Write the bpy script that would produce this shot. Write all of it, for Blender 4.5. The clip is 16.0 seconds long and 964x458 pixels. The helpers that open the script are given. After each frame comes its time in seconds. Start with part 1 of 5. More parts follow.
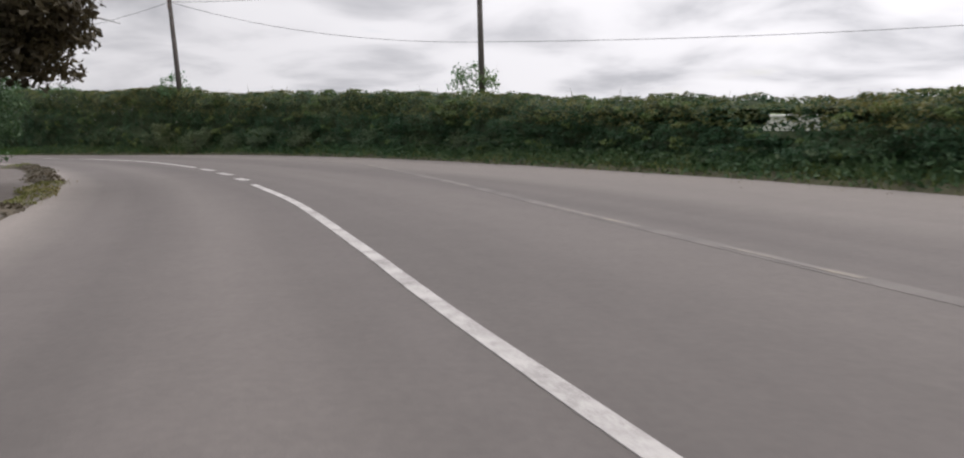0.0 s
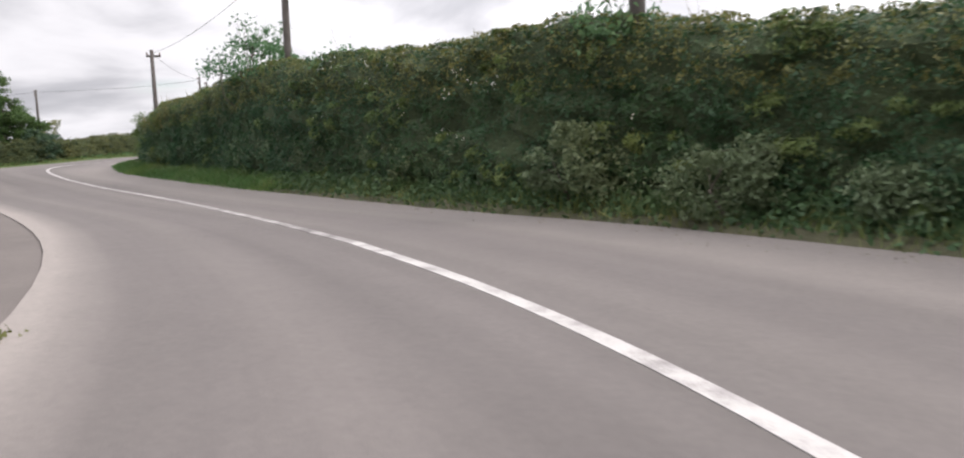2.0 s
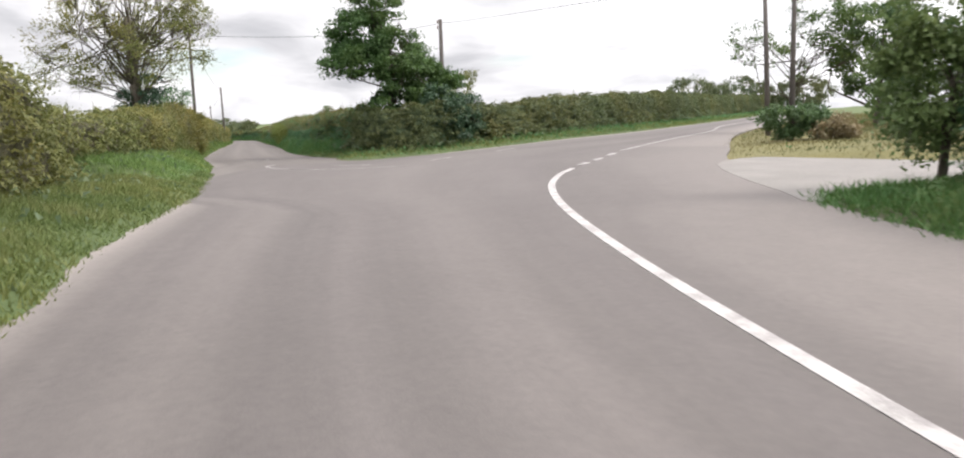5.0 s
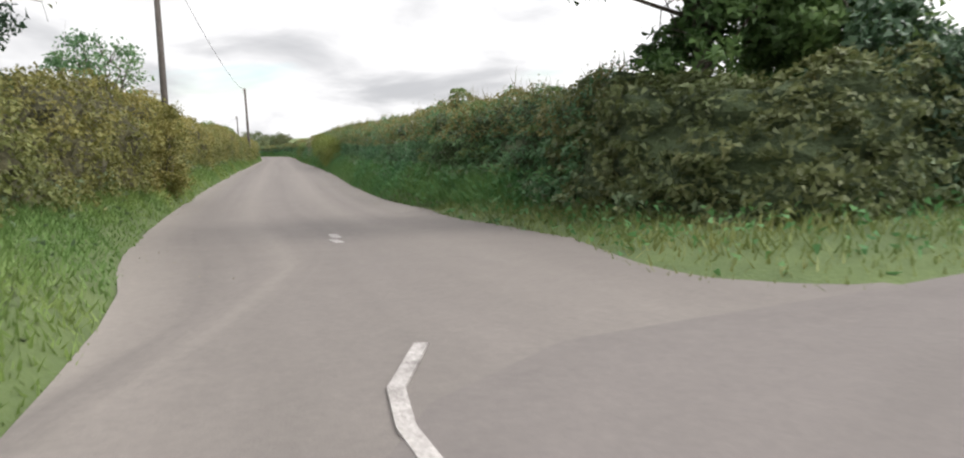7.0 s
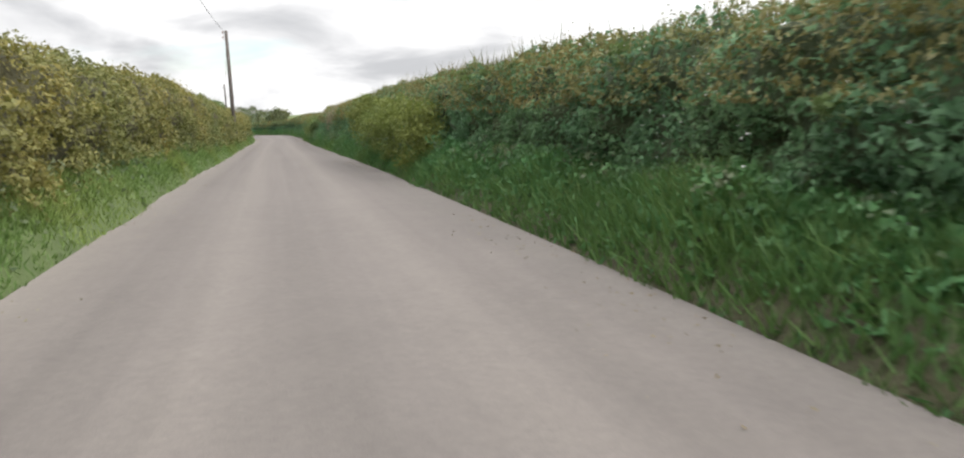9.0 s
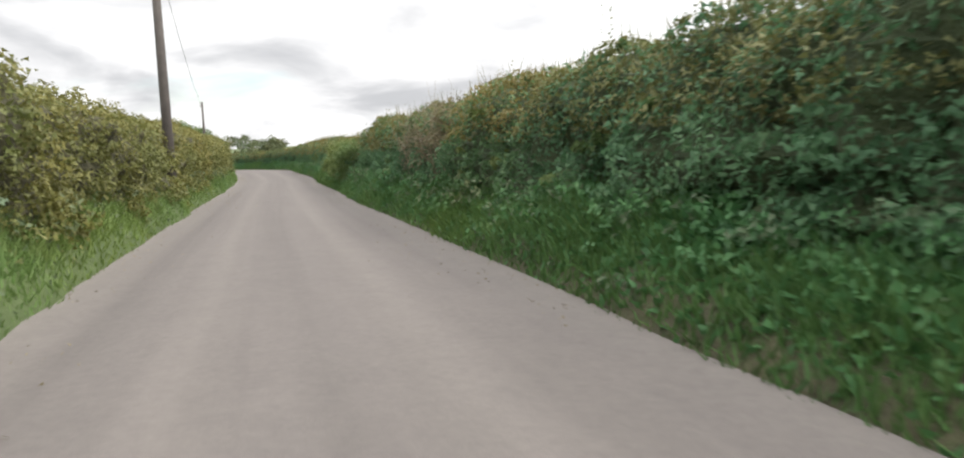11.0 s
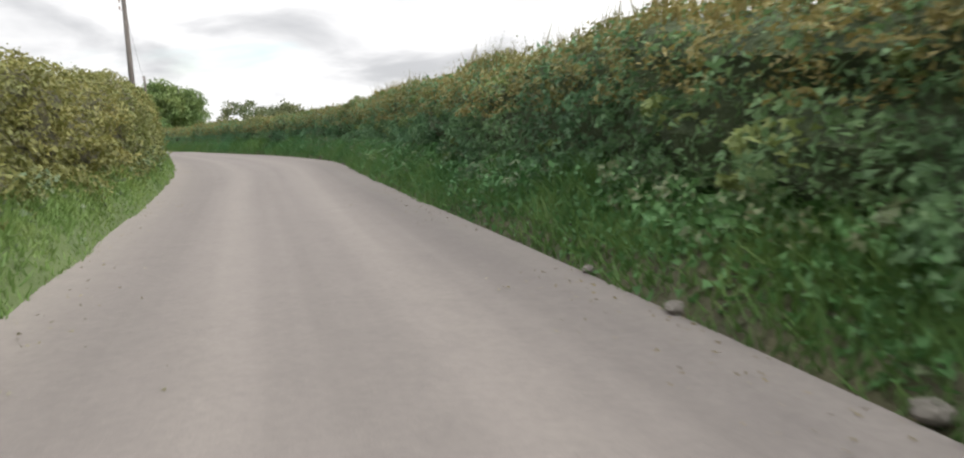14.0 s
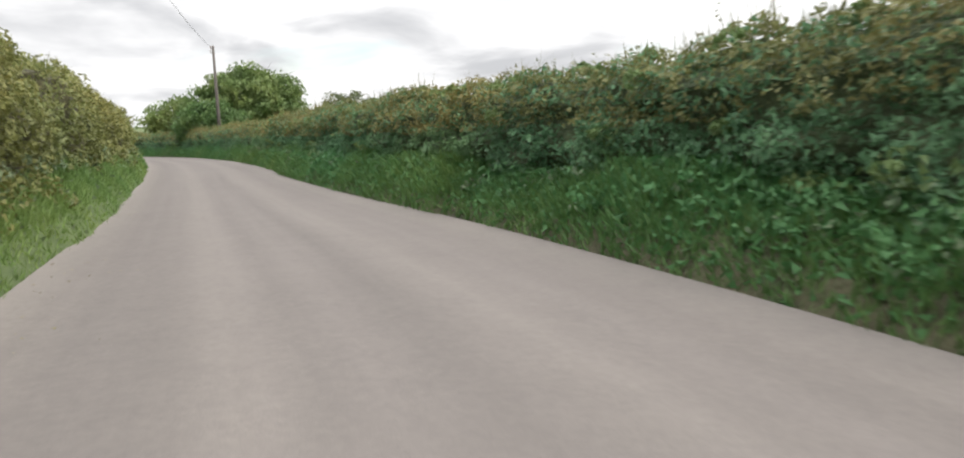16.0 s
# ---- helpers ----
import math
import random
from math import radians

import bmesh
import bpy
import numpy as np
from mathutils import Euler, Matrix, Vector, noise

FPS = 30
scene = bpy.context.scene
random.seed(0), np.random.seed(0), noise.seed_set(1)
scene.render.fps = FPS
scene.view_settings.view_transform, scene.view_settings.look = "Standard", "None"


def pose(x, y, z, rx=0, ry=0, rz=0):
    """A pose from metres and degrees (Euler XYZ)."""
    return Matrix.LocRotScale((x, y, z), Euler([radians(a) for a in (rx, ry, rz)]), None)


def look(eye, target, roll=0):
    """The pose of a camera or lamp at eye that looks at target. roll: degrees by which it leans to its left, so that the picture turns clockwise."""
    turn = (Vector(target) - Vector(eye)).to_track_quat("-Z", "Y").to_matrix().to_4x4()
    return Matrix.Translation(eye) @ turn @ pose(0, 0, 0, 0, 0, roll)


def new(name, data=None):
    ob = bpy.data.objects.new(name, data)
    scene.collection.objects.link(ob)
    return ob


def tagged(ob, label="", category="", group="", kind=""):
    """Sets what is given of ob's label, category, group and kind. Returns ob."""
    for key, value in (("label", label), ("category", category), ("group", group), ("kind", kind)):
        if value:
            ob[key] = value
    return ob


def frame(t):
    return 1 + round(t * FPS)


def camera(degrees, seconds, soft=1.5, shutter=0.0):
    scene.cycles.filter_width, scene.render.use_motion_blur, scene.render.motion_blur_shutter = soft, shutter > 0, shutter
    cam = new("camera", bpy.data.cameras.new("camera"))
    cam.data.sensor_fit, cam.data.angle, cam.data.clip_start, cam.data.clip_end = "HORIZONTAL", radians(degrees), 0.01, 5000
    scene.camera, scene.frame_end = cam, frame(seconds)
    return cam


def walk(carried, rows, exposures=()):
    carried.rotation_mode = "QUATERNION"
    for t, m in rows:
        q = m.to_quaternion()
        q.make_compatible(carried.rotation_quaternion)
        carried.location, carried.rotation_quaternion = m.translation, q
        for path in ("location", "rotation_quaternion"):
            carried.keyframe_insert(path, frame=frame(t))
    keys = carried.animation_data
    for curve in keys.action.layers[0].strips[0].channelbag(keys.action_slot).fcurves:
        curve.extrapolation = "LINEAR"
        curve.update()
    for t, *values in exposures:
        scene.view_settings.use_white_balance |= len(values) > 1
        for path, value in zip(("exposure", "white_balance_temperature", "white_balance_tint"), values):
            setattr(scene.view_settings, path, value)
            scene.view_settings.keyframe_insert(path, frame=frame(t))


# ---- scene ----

# ---- lie of the land ----
def terrain(x, y):
    """Height of the ground: level along the main road, falling gently down the lane beyond the junction."""
    x, y = np.asarray(x, dtype=float), np.asarray(y, dtype=float)

    def soft(v, w):
        return w * np.logaddexp(0.0, np.clip(v / w, -40, 400))
    s = (x + 52.6) * -0.887 + (y - 51.2) * 0.462
    run = soft(s, 5.0) - soft(s - 2500.0, 12.0)
    dip = soft(s - 174.0, 5.0) - soft(s - 2500.0, 12.0)
    beside = np.clip((-0.73 * (x + 71.0) - 0.68 * (y - 69.0) + 6.0 + 0.04 * np.maximum(s, 0) + 0.8 * np.maximum(s - 110, 0)) / (8.0 + 0.10 * np.maximum(s, 0)), 0, 1)
    return (-0.0175 * run - 0.016 * dip) * beside * beside * (3 - 2 * beside)


# ---- camera ----
cam = camera(62.19, 16.0, soft=2.0, shutter=0.09)
EYE_HEIGHT, LEAN = 1.3, -1.67
# seconds, x, y, pitch, yaw
DRIVE = [
    (0.0, 0.00, 0.00, -7.99, 2.48), (0.5, -2.50, 6.88, -7.72, 6.67), (1.0, -5.48, 13.42, -7.42, 11.32),
    (1.5, -8.97, 19.53, -7.13, 16.79), (2.0, -13.02, 25.12, -6.90, 23.31), (2.5, -17.63, 30.10, -6.61, 30.16),
    (3.0, -22.72, 34.45, -6.40, 36.60), (3.5, -28.12, 38.27, -7.06, 41.25), (4.0, -33.69, 41.72, -7.61, 44.45),
    (4.5, -39.33, 44.93, -7.38, 46.19), (5.0, -44.99, 48.00, -8.20, 47.09), (5.5, -50.67, 51.00, -8.50, 47.76),
    (6.0, -56.40, 53.95, -8.04, 48.33), (6.5, -62.20, 56.87, -6.97, 48.83), (7.0, -68.09, 59.79, -6.19, 49.19),
    (7.5, -74.06, 62.72, -6.58, 49.32), (8.0, -80.14, 65.69, -6.70, 49.38), (8.5, -86.31, 68.72, -7.41, 49.18),
    (9.0, -92.58, 71.83, -7.81, 49.02), (9.5, -98.96, 75.03, -7.58, 48.73), (10.0, -105.46, 78.32, -6.72, 48.47),
    (10.5, -112.10, 81.71, -5.88, 48.41), (11.0, -118.87, 85.15, -5.60, 48.57), (11.5, -125.79, 88.63, -6.38, 48.73),
    (12.0, -132.83, 92.18, -7.43, 48.66), (12.5, -139.97, 95.81, -8.05, 48.58), (13.0, -147.20, 99.48, -8.12, 48.61),
    (13.5, -154.51, 103.13, -8.04, 49.06), (14.0, -161.88, 106.74, -7.59, 49.43), (14.5, -169.29, 110.28, -7.84, 50.24),
    (15.0, -176.76, 113.64, -7.41, 51.70), (15.5, -184.31, 116.76, -6.94, 53.65), (16.0, -191.94, 119.55, -7.61, 56.22),
]


def seat(x, y, pitch, yaw):
    """The eye over the ground, tilted with the slope under the car."""
    ux, uy = -math.sin(radians(yaw + 14)), math.cos(radians(yaw + 14))
    slope = float(terrain(x + ux * 2.5, y + uy * 2.5) - terrain(x - ux * 2.5, y - uy * 2.5)) / 5.0
    return pose(x, y, float(terrain(x, y)) + EYE_HEIGHT, 90 + pitch + math.degrees(math.atan(slope)), 0, yaw) @ pose(0, 0, 0, 0, 0, LEAN)


walk(cam, [(t, seat(x, y, p, w)) for t, x, y, p, w in DRIVE],
     exposures=[(0.0, -0.32, 6400, 13), (1.0, -0.08, 6400, 13), (2.0, 0.34, 6400, 14), (3.0, 0.62, 6400, 13), (5.0, 0.56, 6450, 12), (8.0, 0.58, 6500, 9), (16.0, 0.62, 6500, 9)])

# ---- world and light ----
SUN_AZIMUTH, SUN_HEIGHT = (0.75, 0.66), 48.0     # horizontal direction to the sun, and its height in degrees
world = bpy.data.worlds.new("overcast_sky")
scene.world = world
world.use_nodes = True


def build_sky(tree):
    n, l = tree.nodes, tree.links
    n.clear()
    out = n.new("ShaderNodeOutputWorld")
    sky = n.new("ShaderNodeTexSky")
    sky.sky_type, sky.sun_disc = "NISHITA", False
    sky.sun_elevation = radians(SUN_HEIGHT)
    sky.sun_rotation = math.atan2(SUN_AZIMUTH[0], SUN_AZIMUTH[1])
    blue = n.new("ShaderNodeBackground")
    blue.inputs["Strength"].default_value = 0.13
    l.new(sky.outputs[0], blue.inputs["Color"])
    # cloud sheet: directions projected on a flat layer overhead
    co = n.new("ShaderNodeTexCoord")
    split = n.new("ShaderNodeSeparateXYZ")
    l.new(co.outputs["Generated"], split.inputs[0])

    def op(kind, a, b):
        m = n.new("ShaderNodeMath")
        m.operation = kind
        for i, v in enumerate((a, b)):
            if isinstance(v, (int, float)):
                m.inputs[i].default_value = v
            else:
                l.new(v, m.inputs[i])
        return m.outputs[0]
    up = op("ADD", op("MAXIMUM", split.outputs[2], 0.0), 0.22)
    join = n.new("ShaderNodeCombineXYZ")
    l.new(op("DIVIDE", split.outputs[0], up), join.inputs[0])
    l.new(op("DIVIDE", split.outputs[1], up), join.inputs[1])

    def cloud(scale, detail, lo, hi):
        t = n.new("ShaderNodeTexNoise")
        t.inputs["Scale"].default_value = scale
        t.inputs["Detail"].default_value = detail
        t.inputs["Distortion"].default_value = 0.35
        l.new(join.outputs[0], t.inputs["Vector"])
        r = n.new("ShaderNodeMapRange")
        r.interpolation_type = "SMOOTHSTEP"
        r.inputs["From Min"].default_value, r.inputs["From Max"].default_value = lo, hi
        l.new(t.outputs["Fac"], r.inputs["Value"])
        return r.outputs[0]
    cover = cloud(0.8, 7, 0.28, 0.42)
    thick = cloud(1.5, 9, 0.40, 0.70)
    tone = n.new("ShaderNodeMixRGB")
    tone.inputs[1].default_value = (1.12, 1.11, 1.12, 1)
    tone.inputs[2].default_value = (0.63, 0.635, 0.66, 1)
    l.new(thick, tone.inputs[0])
    white = n.new("ShaderNodeBackground")
    l.new(tone.outputs[0], white.inputs["Color"])
    # an overcast sky is brighter overhead than at the horizon
    high = op("MAXIMUM", split.outputs[2], 0.0)
    dome = op("ADD", op("MULTIPLY", op("MULTIPLY", high, high), 1.15), 0.94)
    # and towards the hidden sun
    c_, s_ = math.cos(radians(SUN_HEIGHT)), math.sin(radians(SUN_HEIGHT))
    flat = math.hypot(*SUN_AZIMUTH)
    near = op("ADD", op("ADD", op("MULTIPLY", split.outputs[0], SUN_AZIMUTH[0] / flat * c_), op("MULTIPLY", split.outputs[1], SUN_AZIMUTH[1] / flat * c_)), op("MULTIPLY", split.outputs[2], s_))
    glow = op("ADD", op("MULTIPLY", op("MAXIMUM", near, 0.0), 0.72), 0.72)
    l.new(op("MULTIPLY", dome, glow), white.inputs["Strength"])
    mix = n.new("ShaderNodeMixShader")
    l.new(cover, mix.inputs[0])
    l.new(blue.outputs[0], mix.inputs[1])
    l.new(white.outputs[0], mix.inputs[2])
    l.new(mix.outputs[0], out.inputs["Surface"])


build_sky(world.node_tree)
sun = new("sun", bpy.data.lights.new("sun", "SUN"))
sun.data.energy, sun.data.angle, sun.data.color = 1.75, radians(14), (1.0, 0.95, 0.86)
_c = math.cos(radians(SUN_HEIGHT))
sun.matrix_world = look((0, 0, 60), (-SUN_AZIMUTH[0] * _c * 50, -SUN_AZIMUTH[1] * _c * 50, 60 - 50 * math.sin(radians(SUN_HEIGHT))))

# ---- materials ----
RNG = np.random.default_rng(11)


def material(name):
    m = bpy.data.materials.new(name)
    m.use_nodes = True
    return m, m.node_tree.nodes, m.node_tree.links, m.node_tree.nodes["Principled BSDF"]


def ramp(n, stops):
    r = n.new("ShaderNodeValToRGB")
    while len(r.color_ramp.elements) < len(stops):
        r.color_ramp.elements.new(0.5)
    for e, (p, c) in zip(r.color_ramp.elements, stops):
        e.position, e.color = p, (*c, 1)
    return r


def noise_tex(n, l, scale, detail=4, vector=None, rough=0.55):
    t = n.new("ShaderNodeTexNoise")
    t.inputs["Scale"].default_value, t.inputs["Detail"].default_value = scale, detail
    t.inputs["Roughness"].default_value = rough
    if vector is None:
        vector = n.new("ShaderNodeTexCoord").outputs["Object"]
    l.new(vector, t.inputs["Vector"])
    return t.outputs["Fac"]


def blend(n, l, kind, fac, a, b):
    m = n.new("ShaderNodeMixRGB")
    m.blend_type = kind
    for i, v in enumerate((fac, a, b)):
        if isinstance(v, (int, float)):
            m.inputs[i].default_value = v
        elif isinstance(v, tuple):
            m.inputs[i].default_value = (*v, 1)
        else:
            l.new(v, m.inputs[i])
    return m.outputs[0]


def bumped(n, l, bsdf, height, strength, distance=0.02):
    b = n.new("ShaderNodeBump")
    b.inputs["Strength"].default_value, b.inputs["Distance"].default_value = strength, distance
    l.new(height, b.inputs["Height"])
    l.new(b.outputs[0], bsdf.inputs["Normal"])


def leaf_material(name, stops, shine=0.55, through_light=0.3):
    """Leaves: colour varies from leaf to leaf and in drifts of a metre or two."""
    m, n, l, bsdf = material(name)
    geo = n.new("ShaderNodeNewGeometry")
    drift = blend(n, l, "MIX", 0.45, noise_tex(n, l, 0.7, 3), noise_tex(n, l, 3.4, 3))
    add = n.new("ShaderNodeMath")
    add.operation = "MULTIPLY_ADD"
    l.new(geo.outputs["Random Per Island"], add.inputs[0])
    add.inputs[1].default_value = 0.18
    sub = n.new("ShaderNodeMath")
    sub.operation = "MULTIPLY_ADD"
    l.new(drift, sub.inputs[0])
    sub.inputs[1].default_value, sub.inputs[2].default_value = 1.7, -0.48
    l.new(sub.outputs[0], add.inputs[2])
    r = ramp(n, stops)
    l.new(add.outputs[0], r.inputs[0])
    # stretches of several metres lean to olive or to a deeper green
    lean = ramp(n, [(0.38, (0.88, 0.98, 1.02)), (0.52, (1.0, 1.0, 1.0)), (0.66, (1.18, 1.05, 0.92))])
    l.new(noise_tex(n, l, 0.16, 2), lean.inputs[0])
    colour = blend(n, l, "MULTIPLY", 1.0, r.outputs[0], lean.outputs[0])
    l.new(colour, bsdf.inputs["Base Color"])
    bsdf.inputs["Roughness"].default_value = shine
    bsdf.inputs["Specular IOR Level"].default_value = 0.28
    tr = n.new("ShaderNodeBsdfTranslucent")
    l.new(colour, tr.inputs["Color"])
    mix = n.new("ShaderNodeMixShader")
    mix.inputs[0].default_value = through_light
    l.new(bsdf.outputs[0], mix.inputs[1])
    l.new(tr.outputs[0], mix.inputs[2])
    l.new(mix.outputs[0], n["Material Output"].inputs["Surface"])
    return m


def plain_noise(name, stops, scale, rough, bump=0.3, fine=30.0, distance=0.02, metal=0.0):
    m, n, l, bsdf = material(name)
    a, b = noise_tex(n, l, scale, 5), noise_tex(n, l, fine, 4)
    mixed = blend(n, l, "MIX", 0.4, a, b)
    r = ramp(n, stops)
    l.new(mixed, r.inputs[0])
    l.new(r.outputs[0], bsdf.inputs["Base Color"])
    bsdf.inputs["Roughness"].default_value, bsdf.inputs["Metallic"].default_value = rough, metal
    bumped(n, l, bsdf, b, bump, distance)
    return m


def asphalt_material(name, base, dust, tracks):
    """Worn chip-sealed asphalt. The strip's UV gives across (0 to 1) and metres along: dust lies at the edges,
    tyres have polished bands along the tracks."""
    m, n, l, bsdf = material(name)
    co = n.new("ShaderNodeTexCoord")
    uv = n.new("ShaderNodeSeparateXYZ")
    l.new(co.outputs["UV"], uv.inputs[0])
    stretch = n.new("ShaderNodeMapping")
    stretch.inputs["Scale"].default_value = (15.0, 0.045, 1)
    l.new(co.outputs["UV"], stretch.inputs["Vector"])
    streak = noise_tex(n, l, 1.0, 4, stretch.outputs[0])
    patch = noise_tex(n, l, 0.35, 5)
    chips = noise_tex(n, l, 90.0, 3)
    coarse = noise_tex(n, l, 14.0, 4)
    wob = n.new("ShaderNodeMath")
    wob.operation = "MULTIPLY_ADD"
    l.new(noise_tex(n, l, 0.16, 3), wob.inputs[0])
    wob.inputs[1].default_value = 0.07
    l.new(uv.outputs[0], wob.inputs[2])
    lanes = ramp(n, tracks)
    l.new(wob.outputs[0], lanes.inputs[0])
    tone = ramp(n, [(0.25, tuple(c * 0.78 for c in base)), (0.75, tuple(c * 1.20 for c in base))])
    l.new(blend(n, l, "MIX", 0.72, patch, streak), tone.inputs[0])
    colour = blend(n, l, "MIX", lanes.outputs[0], tone.outputs[0], dust)
    mottle = noise_tex(n, l, 2.6, 5, None, 0.65)
    grain = ramp(n, [(0.32, (0.80, 0.80, 0.80)), (0.68, (1.20, 1.19, 1.175))])
    l.new(blend(n, l, "MIX", 0.22, blend(n, l, "MIX", 0.40, chips, coarse), mottle), grain.inputs[0])
    l.new(blend(n, l, "MULTIPLY", 1.0, colour, grain.outputs[0]), bsdf.inputs["Base Color"])
    bsdf.inputs["Roughness"].default_value = 0.9
    bsdf.inputs["Specular IOR Level"].default_value = 0.3
    bumped(n, l, bsdf, chips, 0.22, 0.008)
    return m


G = lambda v: (v, v, v)
LANE_TRACKS = [(0.02, G(1.0)), (0.09, G(0.62)), (0.19, G(0.20)), (0.29, G(0.25)), (0.37, G(0.50)), (0.46, G(0.24)), (0.60, G(0.20)),
               (0.71, G(0.45)), (0.80, G(0.22)), (0.90, G(0.30)), (1.0, G(0.8))]
MAIN_TRACKS = [(0.0, G(1.0)), (0.055, G(0.95)), (0.085, G(0.55)), (0.13, G(0.16)), (0.19, G(0.08)), (0.26, G(0.24)), (0.34, G(0.05)), (0.46, G(0.10)), (0.56, G(0.22)),
               (0.66, G(0.05)), (0.74, G(0.18)), (0.80, G(0.38)), (1.0, G(0.62))]
M_MAIN = asphalt_material("worn_asphalt", (0.102, 0.0908, 0.0875), (0.232, 0.208, 0.192), MAIN_TRACKS)
M_LANE = asphalt_material("lane_asphalt", (0.102, 0.0908, 0.0862), (0.178, 0.160, 0.146), LANE_TRACKS)
M_CONCRETE = plain_noise("pale_gravel_drive", [(0.3, (0.150, 0.138, 0.128)), (0.7, (0.228, 0.212, 0.196))], 0.8, 0.95, 0.4, 60)
M_DIRT = plain_noise("dusty_forecourt", [(0.3, (0.088, 0.075, 0.068)), (0.7, (0.132, 0.113, 0.103))], 0.9, 0.95, 0.4, 45)
M_KERB = plain_noise("weathered_kerb_stone", [(0.3, (0.075, 0.067, 0.055)), (0.7, (0.17, 0.155, 0.135))], 2.0, 0.9, 0.6, 25)
M_SOIL = plain_noise("mossy_verge_turf", [(0.3, (0.040, 0.062, 0.018)), (0.7, (0.078, 0.108, 0.032))], 1.5, 1.0, 0.6, 20, 0.05)
M_EARTH = plain_noise("dark_leafy_soil", [(0.3, (0.034, 0.036, 0.018)), (0.7, (0.080, 0.076, 0.038))], 1.5, 1.0, 0.6, 20, 0.05)
M_DRYTURF = plain_noise("dry_yellowish_turf", [(0.3, (0.095, 0.092, 0.034)), (0.7, (0.165, 0.145, 0.055))], 0.9, 1.0, 0.6, 20, 0.05)
M_FIELD = plain_noise("pasture", [(0.3, (0.055, 0.085, 0.025)), (0.7, (0.10, 0.125, 0.04))], 0.05, 1.0, 0.4, 3.0, 0.05)
M_PAINT = plain_noise("worn_white_line_paint", [(0.36, (0.185, 0.170, 0.164)), (0.56, (0.405, 0.385, 0.37))], 3.0, 0.7, 0.3, 60, 0.005)
M_WORN = plain_noise("scuffed_white_line_paint", [(0.40, (0.115, 0.103, 0.099)), (0.60, (0.36, 0.34, 0.325))], 2.2, 0.75, 0.3, 40, 0.005)
M_GRIT = plain_noise("pale_road_grit", [(0.42, (0.106, 0.095, 0.091)), (0.64, (0.165, 0.149, 0.139))], 1.3, 0.95, 0.5, 45, 0.004)
M_MULCH = plain_noise("brown_leaf_litter", [(0.3, (0.050, 0.041, 0.029)), (0.7, (0.125, 0.103, 0.074))], 3.0, 1.0, 0.8, 30, 0.03)
M_YELLOW = plain_noise("faded_yellow_line_paint", [(0.48, (0.140, 0.126, 0.117)), (0.63, (0.225, 0.196, 0.155))], 2.0, 0.8, 0.3, 50, 0.005)
M_POLE = plain_noise("weathered_pole_wood", [(0.3, (0.048, 0.040, 0.036)), (0.7, (0.115, 0.100, 0.090))], 3.0, 0.85, 0.5, 40)
M_ADDED_WALL = plain_noise("added_wall_white", [(0.3, (0.62, 0.61, 0.58)), (0.7, (0.80, 0.79, 0.77))], 1.5, 0.9, 0.3, 40, 0.005)
M_DEADWOOD = plain_noise("pale_dead_wood", [(0.3, (0.17, 0.140, 0.090)), (0.7, (0.31, 0.262, 0.175))], 6.0, 0.95, 0.5, 40)
M_STEEL = plain_noise("galvanised_steel", [(0.3, (0.28, 0.29, 0.30)), (0.7, (0.42, 0.43, 0.44))], 5.0, 0.5, 0.1, 40, 0.003, 0.7)
M_CERAMIC = plain_noise("brown_glazed_insulator", [(0.3, (0.10, 0.05, 0.03)), (0.7, (0.16, 0.08, 0.05))], 8.0, 0.25, 0.05)
# olive twig brown, halved in tone so gaps between leaves look shaded
M_TWIG_OLIVE = plain_noise("olive_twigs_and_gap_shade", [(0.35, (0.030, 0.029, 0.013)), (0.7, (0.070, 0.064, 0.026))], 2.5, 1.0, 0.8, 14, 0.08)
M_WIRE = plain_noise("dark_cable", [(0.3, (0.03, 0.03, 0.03)), (0.7, (0.05, 0.05, 0.05))], 5.0, 0.6, 0.05)
M_BARK = plain_noise("bark", [(0.3, (0.045, 0.038, 0.028)), (0.7, (0.13, 0.11, 0.085))], 4.0, 0.95, 0.8, 25)
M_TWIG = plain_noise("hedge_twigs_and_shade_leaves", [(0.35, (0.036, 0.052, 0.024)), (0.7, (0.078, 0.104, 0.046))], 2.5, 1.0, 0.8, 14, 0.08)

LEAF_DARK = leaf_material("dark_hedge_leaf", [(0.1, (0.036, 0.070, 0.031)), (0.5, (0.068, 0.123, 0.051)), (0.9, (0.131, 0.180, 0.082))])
LEAF_PRIVET = leaf_material("dark_privet_leaf", [(0.1, (0.021, 0.052, 0.023)), (0.5, (0.041, 0.092, 0.040)), (0.9, (0.088, 0.144, 0.064))], 0.5)
LEAF_GREEN = leaf_material("hedge_leaf", [(0.1, (0.050, 0.110, 0.054)), (0.5, (0.106, 0.202, 0.092)), (0.9, (0.205, 0.298, 0.140))], through_light=0.38)
LEAF_OLIVE = leaf_material("olive_hedge_leaf", [(0.1, (0.074, 0.086, 0.025)), (0.5, (0.146, 0.152, 0.045)), (0.9, (0.262, 0.246, 0.088))])
LEAF_TIP = leaf_material("russet_young_leaf", [(0.1, (0.090, 0.108, 0.036)), (0.5, (0.145, 0.150, 0.048)), (0.9, (0.215, 0.190, 0.066))])
LEAF_RUSSET = leaf_material("russet_shoot_leaf", [(0.1, (0.118, 0.124, 0.042)), (0.5, (0.172, 0.160, 0.056)), (0.9, (0.222, 0.188, 0.076))])
